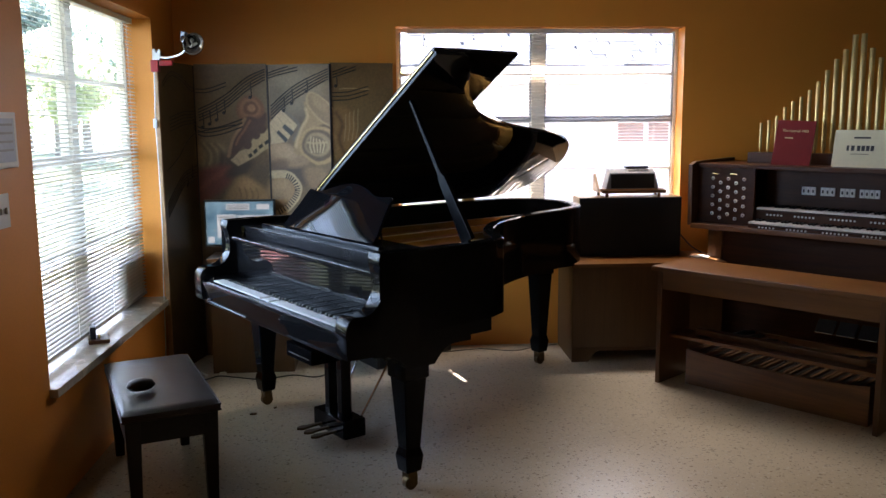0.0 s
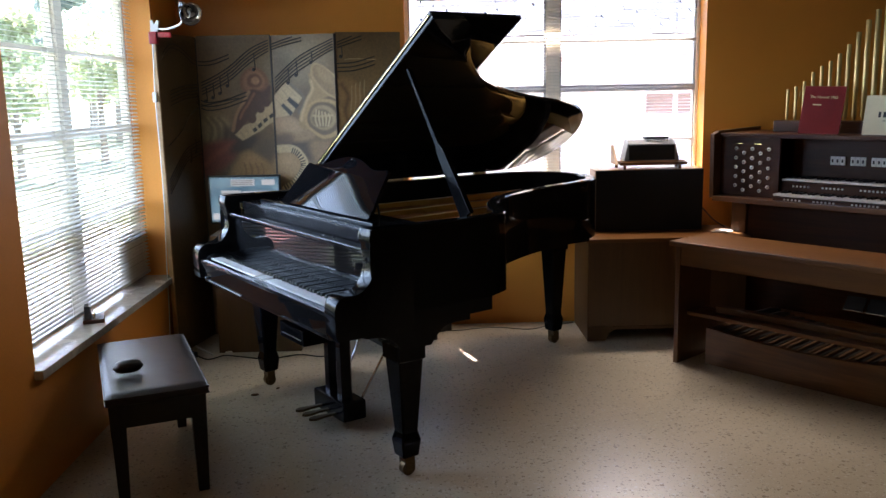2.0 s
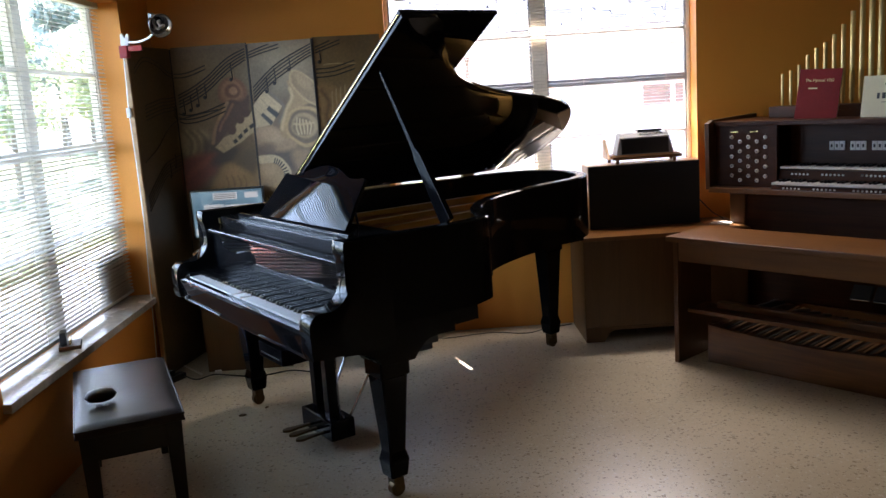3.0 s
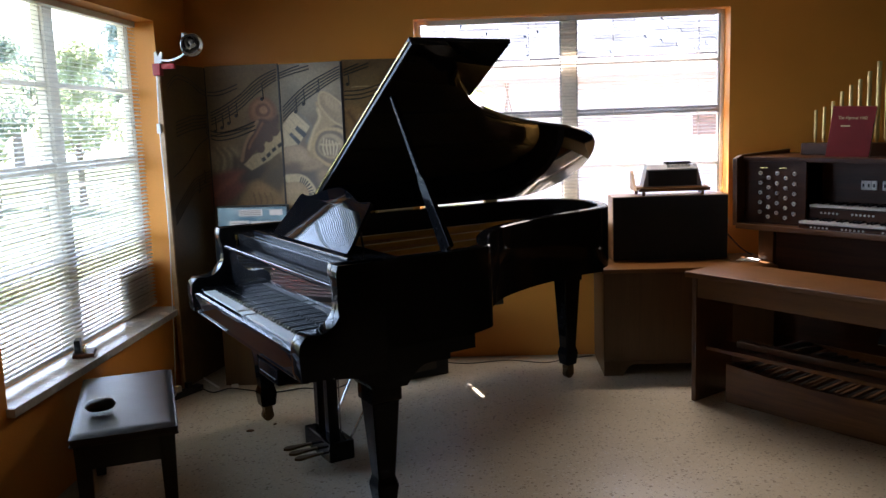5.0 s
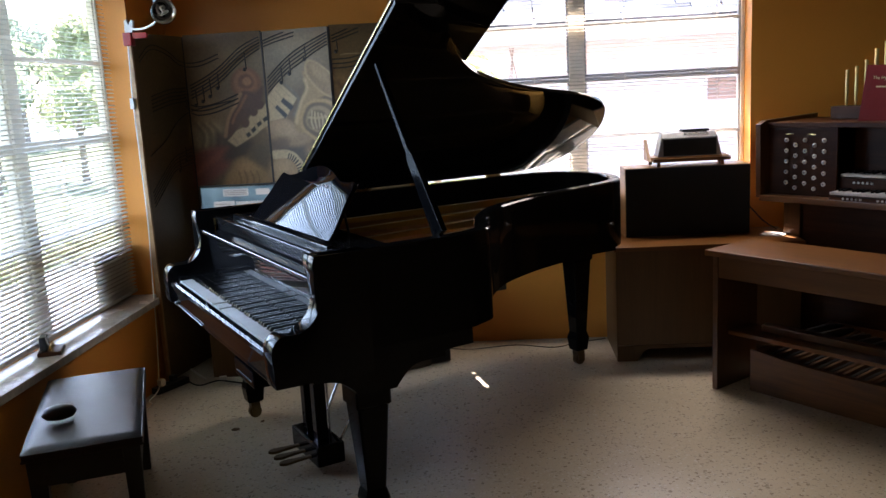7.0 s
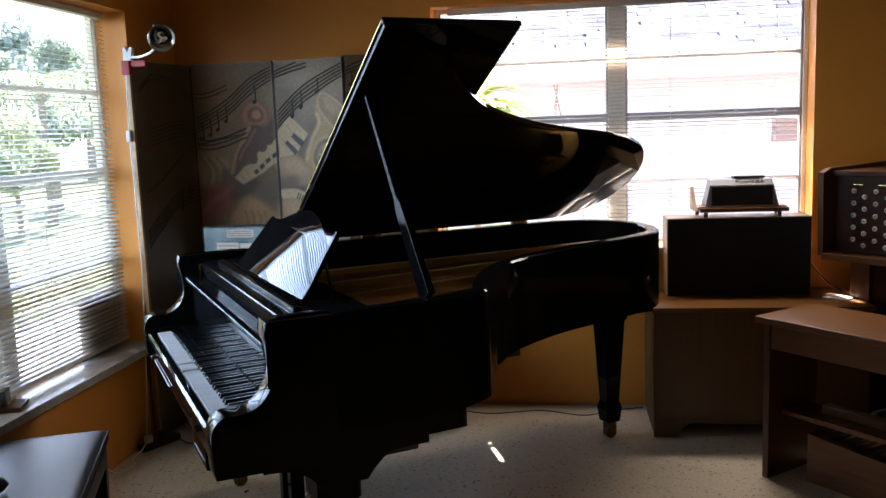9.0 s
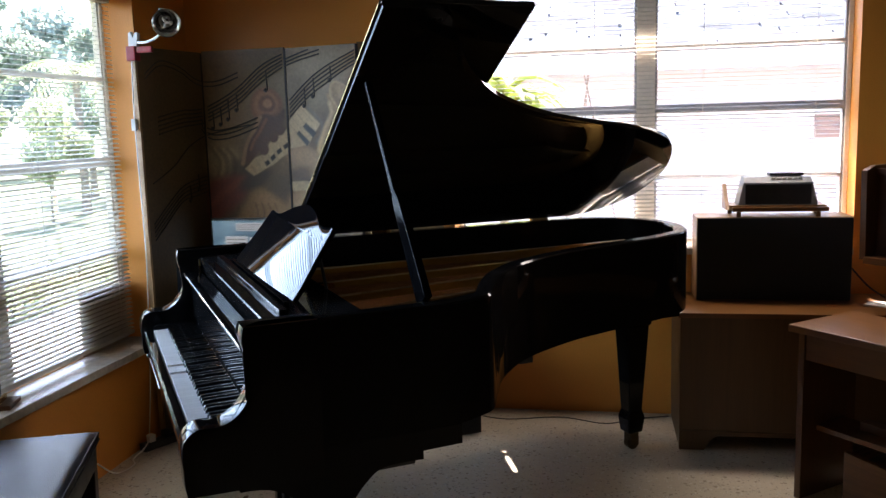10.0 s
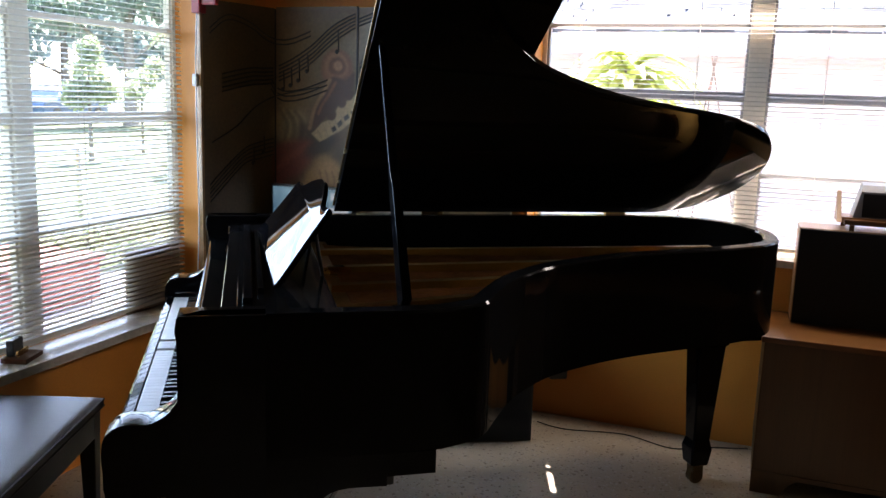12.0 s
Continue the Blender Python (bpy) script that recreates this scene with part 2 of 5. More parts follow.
def add_prism(bm, pts, lo, hi, axis="z", bev=0.0):
    """A plan outline drawn out along an axis; the points are (x, y), (y, z) or (x, z)."""
    def place(p, h):
        return {"z": (p[0], p[1], h), "x": (h, p[0], p[1]), "y": (p[0], h, p[1])}[axis]
    t = bmesh.new()
    a, b = [t.verts.new(place(p, lo)) for p in pts], [t.verts.new(place(p, hi)) for p in pts]
    t.faces.new(a)
    t.faces.new(b)
    n = len(pts)
    for i in range(n):
        t.faces.new((a[i], a[(i + 1) % n], b[(i + 1) % n], b[i]))
    bmesh.ops.recalc_face_normals(t, faces=t.faces)
    if bev:
        rims = [e for e in t.edges if all(len(f.verts) == n for f in e.link_faces) is False and any(len(f.verts) == n for f in e.link_faces)]
        bmesh.ops.bevel(t, geom=rims, offset=bev, segments=2, profile=0.7, affect="EDGES")
    merge(bm, t)
    return bm


def prism(pts, lo, hi, axis="z", bev=0.0):
    return add_prism(bmesh.new(), pts, lo, hi, axis, bev)


def add_lathe(bm, profile, m=None, steps=24):
    """Turns (radius, height) pairs round the z axis."""
    t = bmesh.new()
    rings = [[t.verts.new((max(r, 1e-4) * math.cos(2 * math.pi * k / steps), max(r, 1e-4) * math.sin(2 * math.pi * k / steps), z)) for k in range(steps)] for r, z in profile]
    for a, b in zip(rings, rings[1:]):
        for k in range(steps):
            t.faces.new((a[k], a[(k + 1) % steps], b[(k + 1) % steps], b[k]))
    t.faces.new(rings[0])
    t.faces.new(rings[-1])
    merge(bm, t, m)
    return bm


def lathe(profile, m=None, steps=24):
    return add_lathe(bmesh.new(), profile, m, steps)


def add_rod(bm, a, b, r, steps=10):
    a, b = Vector(a), Vector(b)
    m = Matrix.Translation(a) @ (b - a).to_track_quat("Z", "Y").to_matrix().to_4x4()
    return add_lathe(bm, [(r, 0), (r, (b - a).length)], m, steps)


def rod(a, b, r, steps=10):
    return add_rod(bmesh.new(), a, b, r, steps)


def add_tube(bm, pts, r, steps=8):
    """A round cord along a smooth line through the points."""
    P = [Vector(p) for p in pts]
    line = []
    for i in range(len(P) - 1):
        p0, p1, p2, p3 = P[max(i - 1, 0)], P[i], P[i + 1], P[min(i + 2, len(P) - 1)]
        for k in range(6):
            t = k / 6
            line.append(0.5 * (2 * p1 + (p2 - p0) * t + (2 * p0 - 5 * p1 + 4 * p2 - p3) * t * t + (3 * p1 - p0 - 3 * p2 + p3) * t ** 3))
    line.append(P[-1])
    rings = []
    for i, c in enumerate(line):
        d = (line[min(i + 1, len(line) - 1)] - line[max(i - 1, 0)]).normalized()
        s = d.orthogonal().normalized() if abs(d.z) > 0.9 else d.cross(Vector((0, 0, 1))).normalized()
        u = d.cross(s)
        rings.append([bm.verts.new(c + r * (math.cos(2 * math.pi * k / steps) * s + math.sin(2 * math.pi * k / steps) * u)) for k in range(steps)])
    for a, b in zip(rings, rings[1:]):
        for k in range(steps):
            bm.faces.new((a[k], a[(k + 1) % steps], b[(k + 1) % steps], b[k]))
    bm.faces.new(rings[0])
    bm.faces.new(rings[-1])
    return bm


def tube(pts, r, steps=8):
    return add_tube(bmesh.new(), pts, r, steps)


def smooth_line(pts, per=6, closed=False):
    P = [Vector((*p, 0)) for p in pts]
    out, n = [], len(P)
    for i in range(n if closed else n - 1):
        p0, p1, p2, p3 = (P[(i - 1) % n], P[i], P[(i + 1) % n], P[(i + 2) % n]) if closed else (P[max(i - 1, 0)], P[i], P[i + 1], P[min(i + 2, n - 1)])
        for k in range(per):
            t = k / per
            q = 0.5 * (2 * p1 + (p2 - p0) * t + (2 * p0 - 5 * p1 + 4 * p2 - p3) * t * t + (3 * p1 - p0 - 3 * p2 + p3) * t ** 3)
            out.append((q.x, q.y))
    if not closed:
        out.append((P[-1].x, P[-1].y))
    return out


# ---- the room ----
XL, XR, YB, YN, ZC = -1.21, 5.2, 5.55, -4.2, 2.45
LWIN = (3.22, 5.03, 0.49, 2.14)
BWIN = (0.22, 2.15, 0.86, 2.15)
TH = 0.21
solid("floor", box(XL - TH, XR + TH, YN - TH, YB + TH, -0.12, 0.0), FLOOR, label="speckled cream terrazzo floor, polished and worn", category="floor", kind="structure")
solid("ceiling", box(XL - TH, XR + TH, YN - TH, YB + TH, ZC, ZC + 0.12), CEIL, label="plain pale ceiling", category="ceiling", kind="structure")


def holed_wall(name, axis, at, back, lo, hi, hole, label):
    """A wall with one opening, from the room's face at `at` to `back`."""
    bm = bmesh.new()
    a, b = min(at, back), max(at, back)
    h0, h1, z0, z1 = hole
    for s0, s1, c0, c1 in ((lo, h0, 0, ZC), (h1, hi, 0, ZC), (h0, h1, 0, z0), (h0, h1, z1, ZC)):
        if axis == "x":
            add_box(bm, a, b, s0, s1, c0, c1)
        else:
            add_box(bm, s0, s1, a, b, c0, c1)
    bmesh.ops.remove_doubles(bm, verts=bm.verts[:], dist=1e-5)
    solid(name, bm, WALL, label=label, category="wall", kind="structure")


holed_wall("wall_west", "x", XL, XL - TH, YN, YB, LWIN, "ochre orange painted wall with a deep window reveal")
holed_wall("wall_north", "y", YB, YB + TH, XL - TH, XR + TH, BWIN, "ochre orange painted wall with a wide window opening")
# unseen closing walls; the dim room behind is put into their colour
solid("wall_east", box(XR, XR + TH, YN, YB, 0, ZC), FARWALL, label="unseen plain wall, ochre darkened to bounce less light", category="wall", kind="structure")
solid("wall_south", box(XL - TH, XR + TH, YN - TH, YN, 0, ZC), FARWALL, label="unseen plain wall, ochre darkened to bounce less light", category="wall", kind="structure")


# ---- windows and blinds; local x runs along the wall, y outwards, z up ----
def window(name, m, width, z0, z1, deep, label, rails=(0.265, 0.53, 0.765), metal=None):
    metal = metal or ALUM
    w = thing(name, m, label, "window", kind="structure")
    h = z1 - z0
    f = 0.022
    mid = width / 2
    bm = bmesh.new()
    for a, b in ((0, f), (width - f, width)):
        add_box(bm, a, b, deep, deep + 0.05, z0, z1, 0.004)
    for a, b in ((z0, z0 + f), (z1 - f, z1)):
        add_box(bm, f, width - f, deep + 0.002, deep + 0.048, a, b, 0.004)
    part("window_frame", bm, ALUM, w)
    part("mullion", box(mid - 0.045, mid + 0.045, deep - 0.006, deep + 0.056, z0 + f, z1 - f, 0.004), ALUM, w)
    levels = [z0 + f] + [z0 + h * r for r in rails] + [z1 - f]
    for x0, x1 in ((f, mid - 0.045), (mid + 0.045, width - f)):
        for i, r in enumerate(rails):
            half = 0.022 if i == 1 else 0.011
            part("meeting_rail" if i == 1 else "rail", box(x0, x1, deep + 0.004, deep + 0.044, z0 + h * r - half, z0 + h * r + half, 0.003), metal, w)
        part("sash_stile", box(x0, x0 + 0.012, deep + 0.008, deep + 0.04, z0 + f, z1 - f, 0.003), metal, w)
        part("sash_stile", box(x1 - 0.012, x1, deep + 0.008, deep + 0.04, z0 + f, z1 - f, 0.003), metal, w)
        for a, b in zip(levels, levels[1:]):
            g = part("pane", box(x0 + 0.004, x1 - 0.004, deep + 0.022, deep + 0.026, a + 0.004, b - 0.004), GLASS, w)
            g.visible_shadow = False
    return w


def blind(m, x0, x1, z0, z1, y, tilt, label):
    w = thing("venetian_blind", m, label, "blind")
    part("headrail", box(x0, x1, y - 0.018, y + 0.018, z1 - 0.03, z1, 0.003), SLAT, w)
    part("bottom_rail", box(x0, x1, y - 0.012, y + 0.012, z0, z0 + 0.018, 0.003), SLAT, w)
    bm = bmesh.new()
    span, d, n = x1 - x0, 0.0125, 4
    rows = [[bm.verts.new((x, (k / n * 2 - 1) * d, 0.0022 * (1 - (k / n * 2 - 1) ** 2))) for k in range(n + 1)] for x in (0, span)]
    for k in range(n):
        bm.faces.new((rows[0][k], rows[0][k + 1], rows[1][k + 1], rows[1][k]))
    g = bmesh.ops.extrude_face_region(bm, geom=bm.faces[:])
    for v in g["geom"]:
        if isinstance(v, bmesh.types.BMVert):
            v.co.z -= 0.0006
    me = to_mesh("slat", bm, SLAT)
    count = int((z1 - 0.03 - z0 - 0.02) / 0.0205)
    rnd = random.Random(5)
    for i in range(count):
        share("slat", me, w, pose(x0, y, z0 + 0.032 + i * 0.0205, tilt + rnd.uniform(-2, 2), rnd.uniform(-0.05, 0.05)))
    for k in range(4):
        x = x0 + span * (0.06 + 0.88 * k / 3)
        bm = bmesh.new()
        for dy in (-0.0135, 0.0135):
            add_rod(bm, (x, y + dy, z0 + 0.01), (x, y + dy, z1 - 0.03), 0.0011, 6)
        part("ladder_cord", bm, SLAT, w)
    return w


LM = pose(XL, LWIN[0], 0, 0, 0, 90)          # west window: local x is north, local y is outwards
LW = LWIN[1] - LWIN[0]
window("window_1", LM, LW, LWIN[2], LWIN[3], 0.155, "paired metal sash window with a deep ochre reveal")
blind(LM, 0.02, LW - 0.03, LWIN[2] + 0.03, LWIN[3] - 0.005, 0.115, 13, "cream venetian blind with open slats over the side window")
BM = pose(BWIN[0], YB, 0)
BW = BWIN[1] - BWIN[0]
window("window_2", BM, BW, BWIN[2], BWIN[3], 0.13, "wide paired metal sash window behind the piano", metal=GREYALUM)
blind(BM, 0.079, BW - 0.060, BWIN[2] + 0.02, BWIN[3] - 0.005, 0.09, 5, "cream venetian blind with open slats over the rear window")
solid("window_sill_1", box(XL - 0.15, XL + 0.035, LWIN[0] - 0.012, LWIN[1] + 0.012, LWIN[2] - 0.035, LWIN[2] + 0.002, 0.006), MARBLE, label="worn marble window sill with a rounded nose", category="window sill", kind="structure")
solid("window_sill_2", box(BWIN[0] + 0.002, BWIN[1] - 0.002, YB - 0.03, YB + 0.125, BWIN[2] - 0.03, BWIN[2] + 0.003, 0.006), MARBLE, label="marble sill under the rear window", category="window sill", kind="structure")



# ---- grand piano; local x towards the treble, y towards the tail ----
PIANO = thing("grand_piano", pose(-0.406, 3.670, 0, 0, 0, -56.7), "black lacquered grand piano with its lid propped open", "piano")
TOP, BOT = 1.035, 0.70
side = smooth_line([(0.735, 0.76), (0.70, 0.815), (0.59, 0.882), (0.49, 0.945), (0.40, 1.02), (0.28, 1.16), (0.165, 1.40), (0.10, 1.63), (0.045, 1.87), (-0.035, 2.06), (-0.16, 2.17), (-0.33, 2.235), (-0.50, 2.23), (-0.64, 2.16), (-0.73, 2.03), (-0.765, 1.86)], 10)
outer = [(0.77, 0.115), (0.77, 0.60), (0.76, 0.70)] + side + [(-0.77, 1.70), (-0.77, 0.115)]


def inset(pts, d):
    out, n = [], len(pts)
    for i in range(n):
        a, b, c = Vector(pts[i - 1]), Vector(pts[i]), Vector(pts[(i + 1) % n])
        e, f = (b - a).normalized(), (c - b).normalized()
        nrm = Vector((-(e + f).y, (e + f).x)).normalized()
        k = max(0.5, nrm.dot(Vector((-e.y, e.x))))
        out.append(tuple(b + nrm * d / k))
    return out


inner = inset(outer, 0.055)
bm = bmesh.new()
rings = [[bm.verts.new((*p, z)) for p in pts] for pts, z in ((outer, BOT), (outer, TOP - 0.006), (inset(outer, 0.006), TOP), (inset(outer, 0.049), TOP), (inner, TOP - 0.006), (inner, BOT))]
n = len(outer)
last = n - 1
for a, b in zip(rings, rings[1:] + rings[:1]):
    for i in range(n):
        if i != last:
            bm.faces.new((a[i], a[(i + 1) % n], b[(i + 1) % n], b[i]))
bm.faces.new([r[0] for r in rings])
bm.faces.new([r[last] for r in reversed(rings)])
part("rim", bm, RIM, PIANO, smooth="auto")
board = [p for p in inset(outer, 0.054)]
board[0], board[-1] = (0.716, 0.30), (-0.716, 0.30)
part("soundboard", prism(board, 0.80, 0.82), SPRUCE, PIANO, "amber spruce soundboard")
part("bottom_board", prism([p for p in inset(outer, 0.05)], BOT + 0.01, BOT + 0.03), SATIN, PIANO)
# iron plate with its struts
plate = inset(outer, 0.10)
plate[0], plate[-1] = (0.66, 0.42), (-0.66, 0.42)
ring_in = inset(plate, 0.09)


def clear_of_rim(p, gap):
    """Whether a plan point lies inside the rim, at least the gap away from its outer face."""
    inside, near, v = False, 9.0, Vector(p)
    for a, b in zip(outer, outer[1:] + outer[:1]):
        if (a[1] > p[1]) != (b[1] > p[1]) and p[0] < (b[0] - a[0]) * (p[1] - a[1]) / (b[1] - a[1]) + a[0]:
            inside = not inside
        d, w = Vector(b) - Vector(a), v - Vector(a)
        near = min(near, (w - d * min(1, max(0, w.dot(d) / max(d.length_squared, 1e-9)))).length)
    return inside and near > gap


pairs = [(p, q) for p, q in zip(plate, ring_in) if clear_of_rim(p, 0.062) and clear_of_rim(q, 0.08)]
plate, ring_in = [p for p, q in pairs], [q for p, q in pairs]
bm = bmesh.new()
lo, hi = 0.885, 0.905
n = len(plate)
for za, zb, pa, pb in ((hi, hi, plate, ring_in), (lo, hi, plate, plate), (lo, hi, ring_in, ring_in)):
    A, B = [bm.verts.new((*p, za)) for p in pa], [bm.verts.new((*p, zb)) for p in pb]
    for i in range(n):
        bm.faces.new((A[i], A[(i + 1) % n], B[(i + 1) % n], B[i]))
part("iron_plate", bm, GOLD, PIANO, "gold-painted cast iron plate")
part("pin_block", box(-0.70, 0.70, 0.36, 0.56, 0.885, 0.935, 0.01), GOLD, PIANO, "gold-painted pin block")
for x0, x1, y1 in ((-0.42, -0.44, 2.06), (-0.12, -0.22, 2.05), (0.14, 0.0, 1.72), (0.40, 0.24, 1.12)):
    part("plate_strut", prism([(x0 - 0.018, 0.5), (x0 + 0.018, 0.5), (x1 + 0.014, y1), (x1 - 0.014, y1)], 0.90, 0.955, "z", 0.004), GOLD, PIANO)
well = inset(outer, 0.13)


def in_well(x, y):
    inside = False
    for (ax, ay), (bx, by) in zip(well, well[1:] + well[:1]):
        if (ay > y) != (by > y) and x < (bx - ax) * (y - ay) / (by - ay) + ax:
            inside = not inside
    return inside


for k in range(88):
    x = 0.62 - 1.24 * k / 87
    lean, reach = -0.10 - 0.16 * (1 - k / 87), 0.62
    while reach < 2.04 and in_well(x + lean * (reach - 0.41), reach + 0.02):
        reach += 0.02
    part("string", rod((x, 0.54, 0.937), (x + lean * (reach - 0.54), reach, 0.915), 0.0016, 4), STRINGS, PIANO)
for x, y in ((0.52, 0.80), (0.30, 1.02), (0.12, 1.36), (-0.05, 1.80)):
    part("plate_bolt", lathe([(0.004, 0.90), (0.016, 0.906), (0.016, 0.930), (0.011, 0.940), (0.003, 0.942)], pose(x - 0.06, y, 0), 12), OLDBRASS, PIANO)
# key bed, cheeks and arms
arm = smooth_line([(-0.04, 0.70), (-0.042, 0.735), (-0.035, 0.775), (-0.005, 0.80), (0.055, 0.802), (0.10, 0.83), (0.125, 0.88), (0.122, 0.95), (0.112, 1.00), (0.118, TOP)], 8)
arm = arm + [(0.30, TOP), (0.30, 0.625), (0.088, 0.625), (0.085, 0.632), (-0.035, 0.634), (-0.04, 0.66)]
for s in (-1, 1):
    part("key_cheek", prism(arm, 0.69 if s > 0 else -0.775, 0.775 if s > 0 else -0.69, "x", 0.004), BLACK, PIANO, smooth="auto")
part("key_bed", box(-0.689, 0.689, -0.015, 0.62, 0.615, 0.665, 0.004), BLACK, PIANO)
part("key_slip", prism([(-0.006, 0.738), (-0.026, 0.738), (-0.034, 0.731), (-0.034, 0.716), (-0.016, 0.632), (-0.006, 0.632)], -0.689, 0.689, "x", 0.002), BLACK, PIANO)
apron = smooth_line([(0.087, 0.624), (0.16, 0.615), (0.215, 0.585), (0.24, 0.55)], 4) + smooth_line([(0.38, 0.55), (0.41, 0.585), (0.46, 0.618), (0.572, 0.62)], 4) + [(0.572, 0.643), (0.686, 0.645), (0.686, 0.702), (0.087, 0.702)]
for s in (-1, 1):
    part("leg_apron", prism(apron, min(s * 0.60, s * 0.768), max(s * 0.60, s * 0.768), "x", 0.003), BLACK, PIANO)
# keys
KW = 1.235 / 52
wl = to_mesh("white_key", box(0.0004, KW - 0.0004, 0.0, 0.15, 0.715, 0.742, 0.0012), IVORY)
bl = to_mesh("black_key", prism([(0.050, 0.742), (0.055, 0.756), (0.158, 0.758), (0.158, 0.735), (0.050, 0.735)], 0, 0.0135, "x"), EBONY)
low = to_mesh("white_key", box(0.0004, KW - 0.0004, 0.0, 0.15, 0.706, 0.733, 0.0012), IVORY)
x0 = -1.235 / 2
for i in range(52):
    share("white_key", wl if i not in (23, 27) else low, PIANO, pose(x0 + i * KW, 0, 0))
    if i % 7 not in (1, 4) and i < 51:
        share("black_key", bl, PIANO, pose(x0 + (i + 1) * KW - 0.00675 + {0: 0.0035, 2: -0.002, 3: 0.002, 5: -0.0035, 6: 0.0}[i % 7], 0, 0))
for s in (-1, 1):
    part("key_block", box(min(s * 0.619, s * 0.689), max(s * 0.619, s * 0.689), 0.0, 0.15, 0.665, 0.758, 0.008), BLACK, PIANO)
# fallboard, name rail and desk shelf
part("fallboard", prism([(0.163, 0.735), (0.180, 0.735), (0.198, 0.90), (0.197, 0.92), (0.161, 0.92)], -0.689, 0.689, "x", 0.002), BLACK, PIANO)
part("fallboard_lip", prism(smooth_line([(0.137, 0.928), (0.13, 0.940), (0.138, 0.953), (0.20, 0.947)], 4) + [(0.205, 0.921)], -0.689, 0.689, "x"), BLACK, PIANO, smooth="auto")
part("front_rail", prism([(0.216, 0.90), (0.235, 0.90), (0.235, 1.005), (0.203, 1.005), (0.200, 1.001)], -0.70, 0.70, "x", 0.002), RIM, PIANO)
part("desk_shelf", box(-0.70, 0.70, 0.235, 0.47, 0.985, 1.005, 0.004), RIM, PIANO)
part("desk_slide", box(-0.56, 0.56, 0.25, 0.275, 1.005, 1.022, 0.004), BLACK, PIANO)
part("desk_ledge", box(-0.45, 0.45, 0.287, 0.302, 1.005, 1.02, 0.003), BLACK, PIANO)
bm = bmesh.new()
for k in range(13):
    x = -0.085 + k * 0.0142
    if k != 5:
        add_box(bm, x, x + 0.009, 0.1640, 0.1668, 0.80, 0.815)
part("name_inlay", bm, BRASS, PIANO, "small worn gold inlay marks")
# music desk
half = [(0.393, 0.0), (0.393, 0.05), (0.366, 0.155), (0.354, 0.230), (0.338, 0.248), (0.29, 0.243), (0.22, 0.246), (0.12, 0.280)]
crest = smooth_line([(-x, z) for x, z in half] + [(0.0, 0.30)] + half[::-1], 5)
desk = part("music_desk", prism(crest, 0, 0.016, "y", 0.003), DESK, PIANO, "curved glossy music desk", "auto")
desk.matrix_local = pose(-0.012, 0.306, 1.006, -37, 0, 3)
for x in (-0.25, 0.25):
    part("desk_prop", rod((x, 0.465, 1.004), (x, 0.442, 1.15), 0.005), SATIN, PIANO)
# lid, folded front flap and prop
LIDM = pose(-0.745, 0, TOP + 0.010, 0, -31.9)
over = [(x + 0.745, y) for x, y in inset(outer, 0.006) if y > 0.61]
lid = part("lid", prism([(0, 0.595), (1.475, 0.595)] + [(min(max(x, 0.0), 1.475), y) for x, y in over], 0, 0.02, "z", 0.003), BLACK, PIANO, "propped open glossy lid", "auto")
lid.matrix_local = LIDM
flap = part("lid_flap", box(0, 1.47, 0.598, 1.082, 0.024, 0.042, 0.003), BLACK, PIANO, "front lid flap folded back")
flap.matrix_local = LIDM
strip = part("flap_hinge", box(0.012, 1.462, 0.5885, 0.5975, 0.0200, 0.0242, 0.001), BRASS, PIANO, "thin brass continuous hinge")
strip.matrix_local = LIDM
for y in (0.95, 1.75):
    part("lid_hinge", box(-0.785, -0.765, y, y + 0.09, TOP - 0.03, TOP + 0.03, 0.003), BRASS, PIANO)
prop = part("lid_prop", prism([(-0.036, 0.0), (0.036, 0.0), (0.024, 0.31), (0.010, 0.345), (0.007, 0.73), (-0.007, 0.73), (-0.014, 0.345), (-0.026, 0.31)], -0.011, 0.011, "y", 0.003), PROP, PIANO)
prop.matrix_local = pose(0.70, 0.615, 1.03, 0, math.degrees(math.atan2(0.275 - 0.70, 1.646 - 1.03)), 0)
part("prop_socket", box(0.69, 0.715, 0.585, 0.645, 0.98, 1.03, 0.003), BRASS, PIANO)
# legs
def leg(x, y, top):
    bm = bmesh.new()
    rings = []
    for z, h in ((0.085, 0.034), (0.09, 0.038), (0.15, 0.045), (0.158, 0.044), (0.19, 0.036), (top - 0.07, 0.056), (top - 0.062, 0.064), (top, 0.064)):
        c = 0.006
        rings.append([bm.verts.new((x + a, y + b, z)) for a, b in ((h, h - c), (h - c, h), (c - h, h), (-h, h - c), (-h, c - h), (c - h, -h), (h - c, -h), (h, c - h))])
    for a, b in zip(rings, rings[1:]):
        for k in range(8):
            bm.faces.new((a[k], a[(k + 1) % 8], b[(k + 1) % 8], b[k]))
    bm.faces.new(rings[0])
    bm.faces.new(rings[-1])
    ob = part("leg", bm, BLACK, PIANO)
    c = bmesh.new()
    add_box(c, x - 0.026, x + 0.026, y - 0.022, y + 0.022, 0.06, 0.087, 0.004)
    for s in (-1, 1):
        add_box(c, x + s * 0.024 - 0.003, x + s * 0.024 + 0.003, y - 0.02, y + 0.022, 0.022, 0.065, 0.002)
    part("caster", c, OLDBRASS, ob, "brass caster fork")
    part("caster_wheel", lathe([(0.012, -0.017), (0.03, -0.015), (0.03, 0.015), (0.012, 0.017)], Matrix.Translation((x, y, 0.031)) @ pose(0, 0, 0, 0, 90)), OLDBRASS, ob, "brass caster wheel")


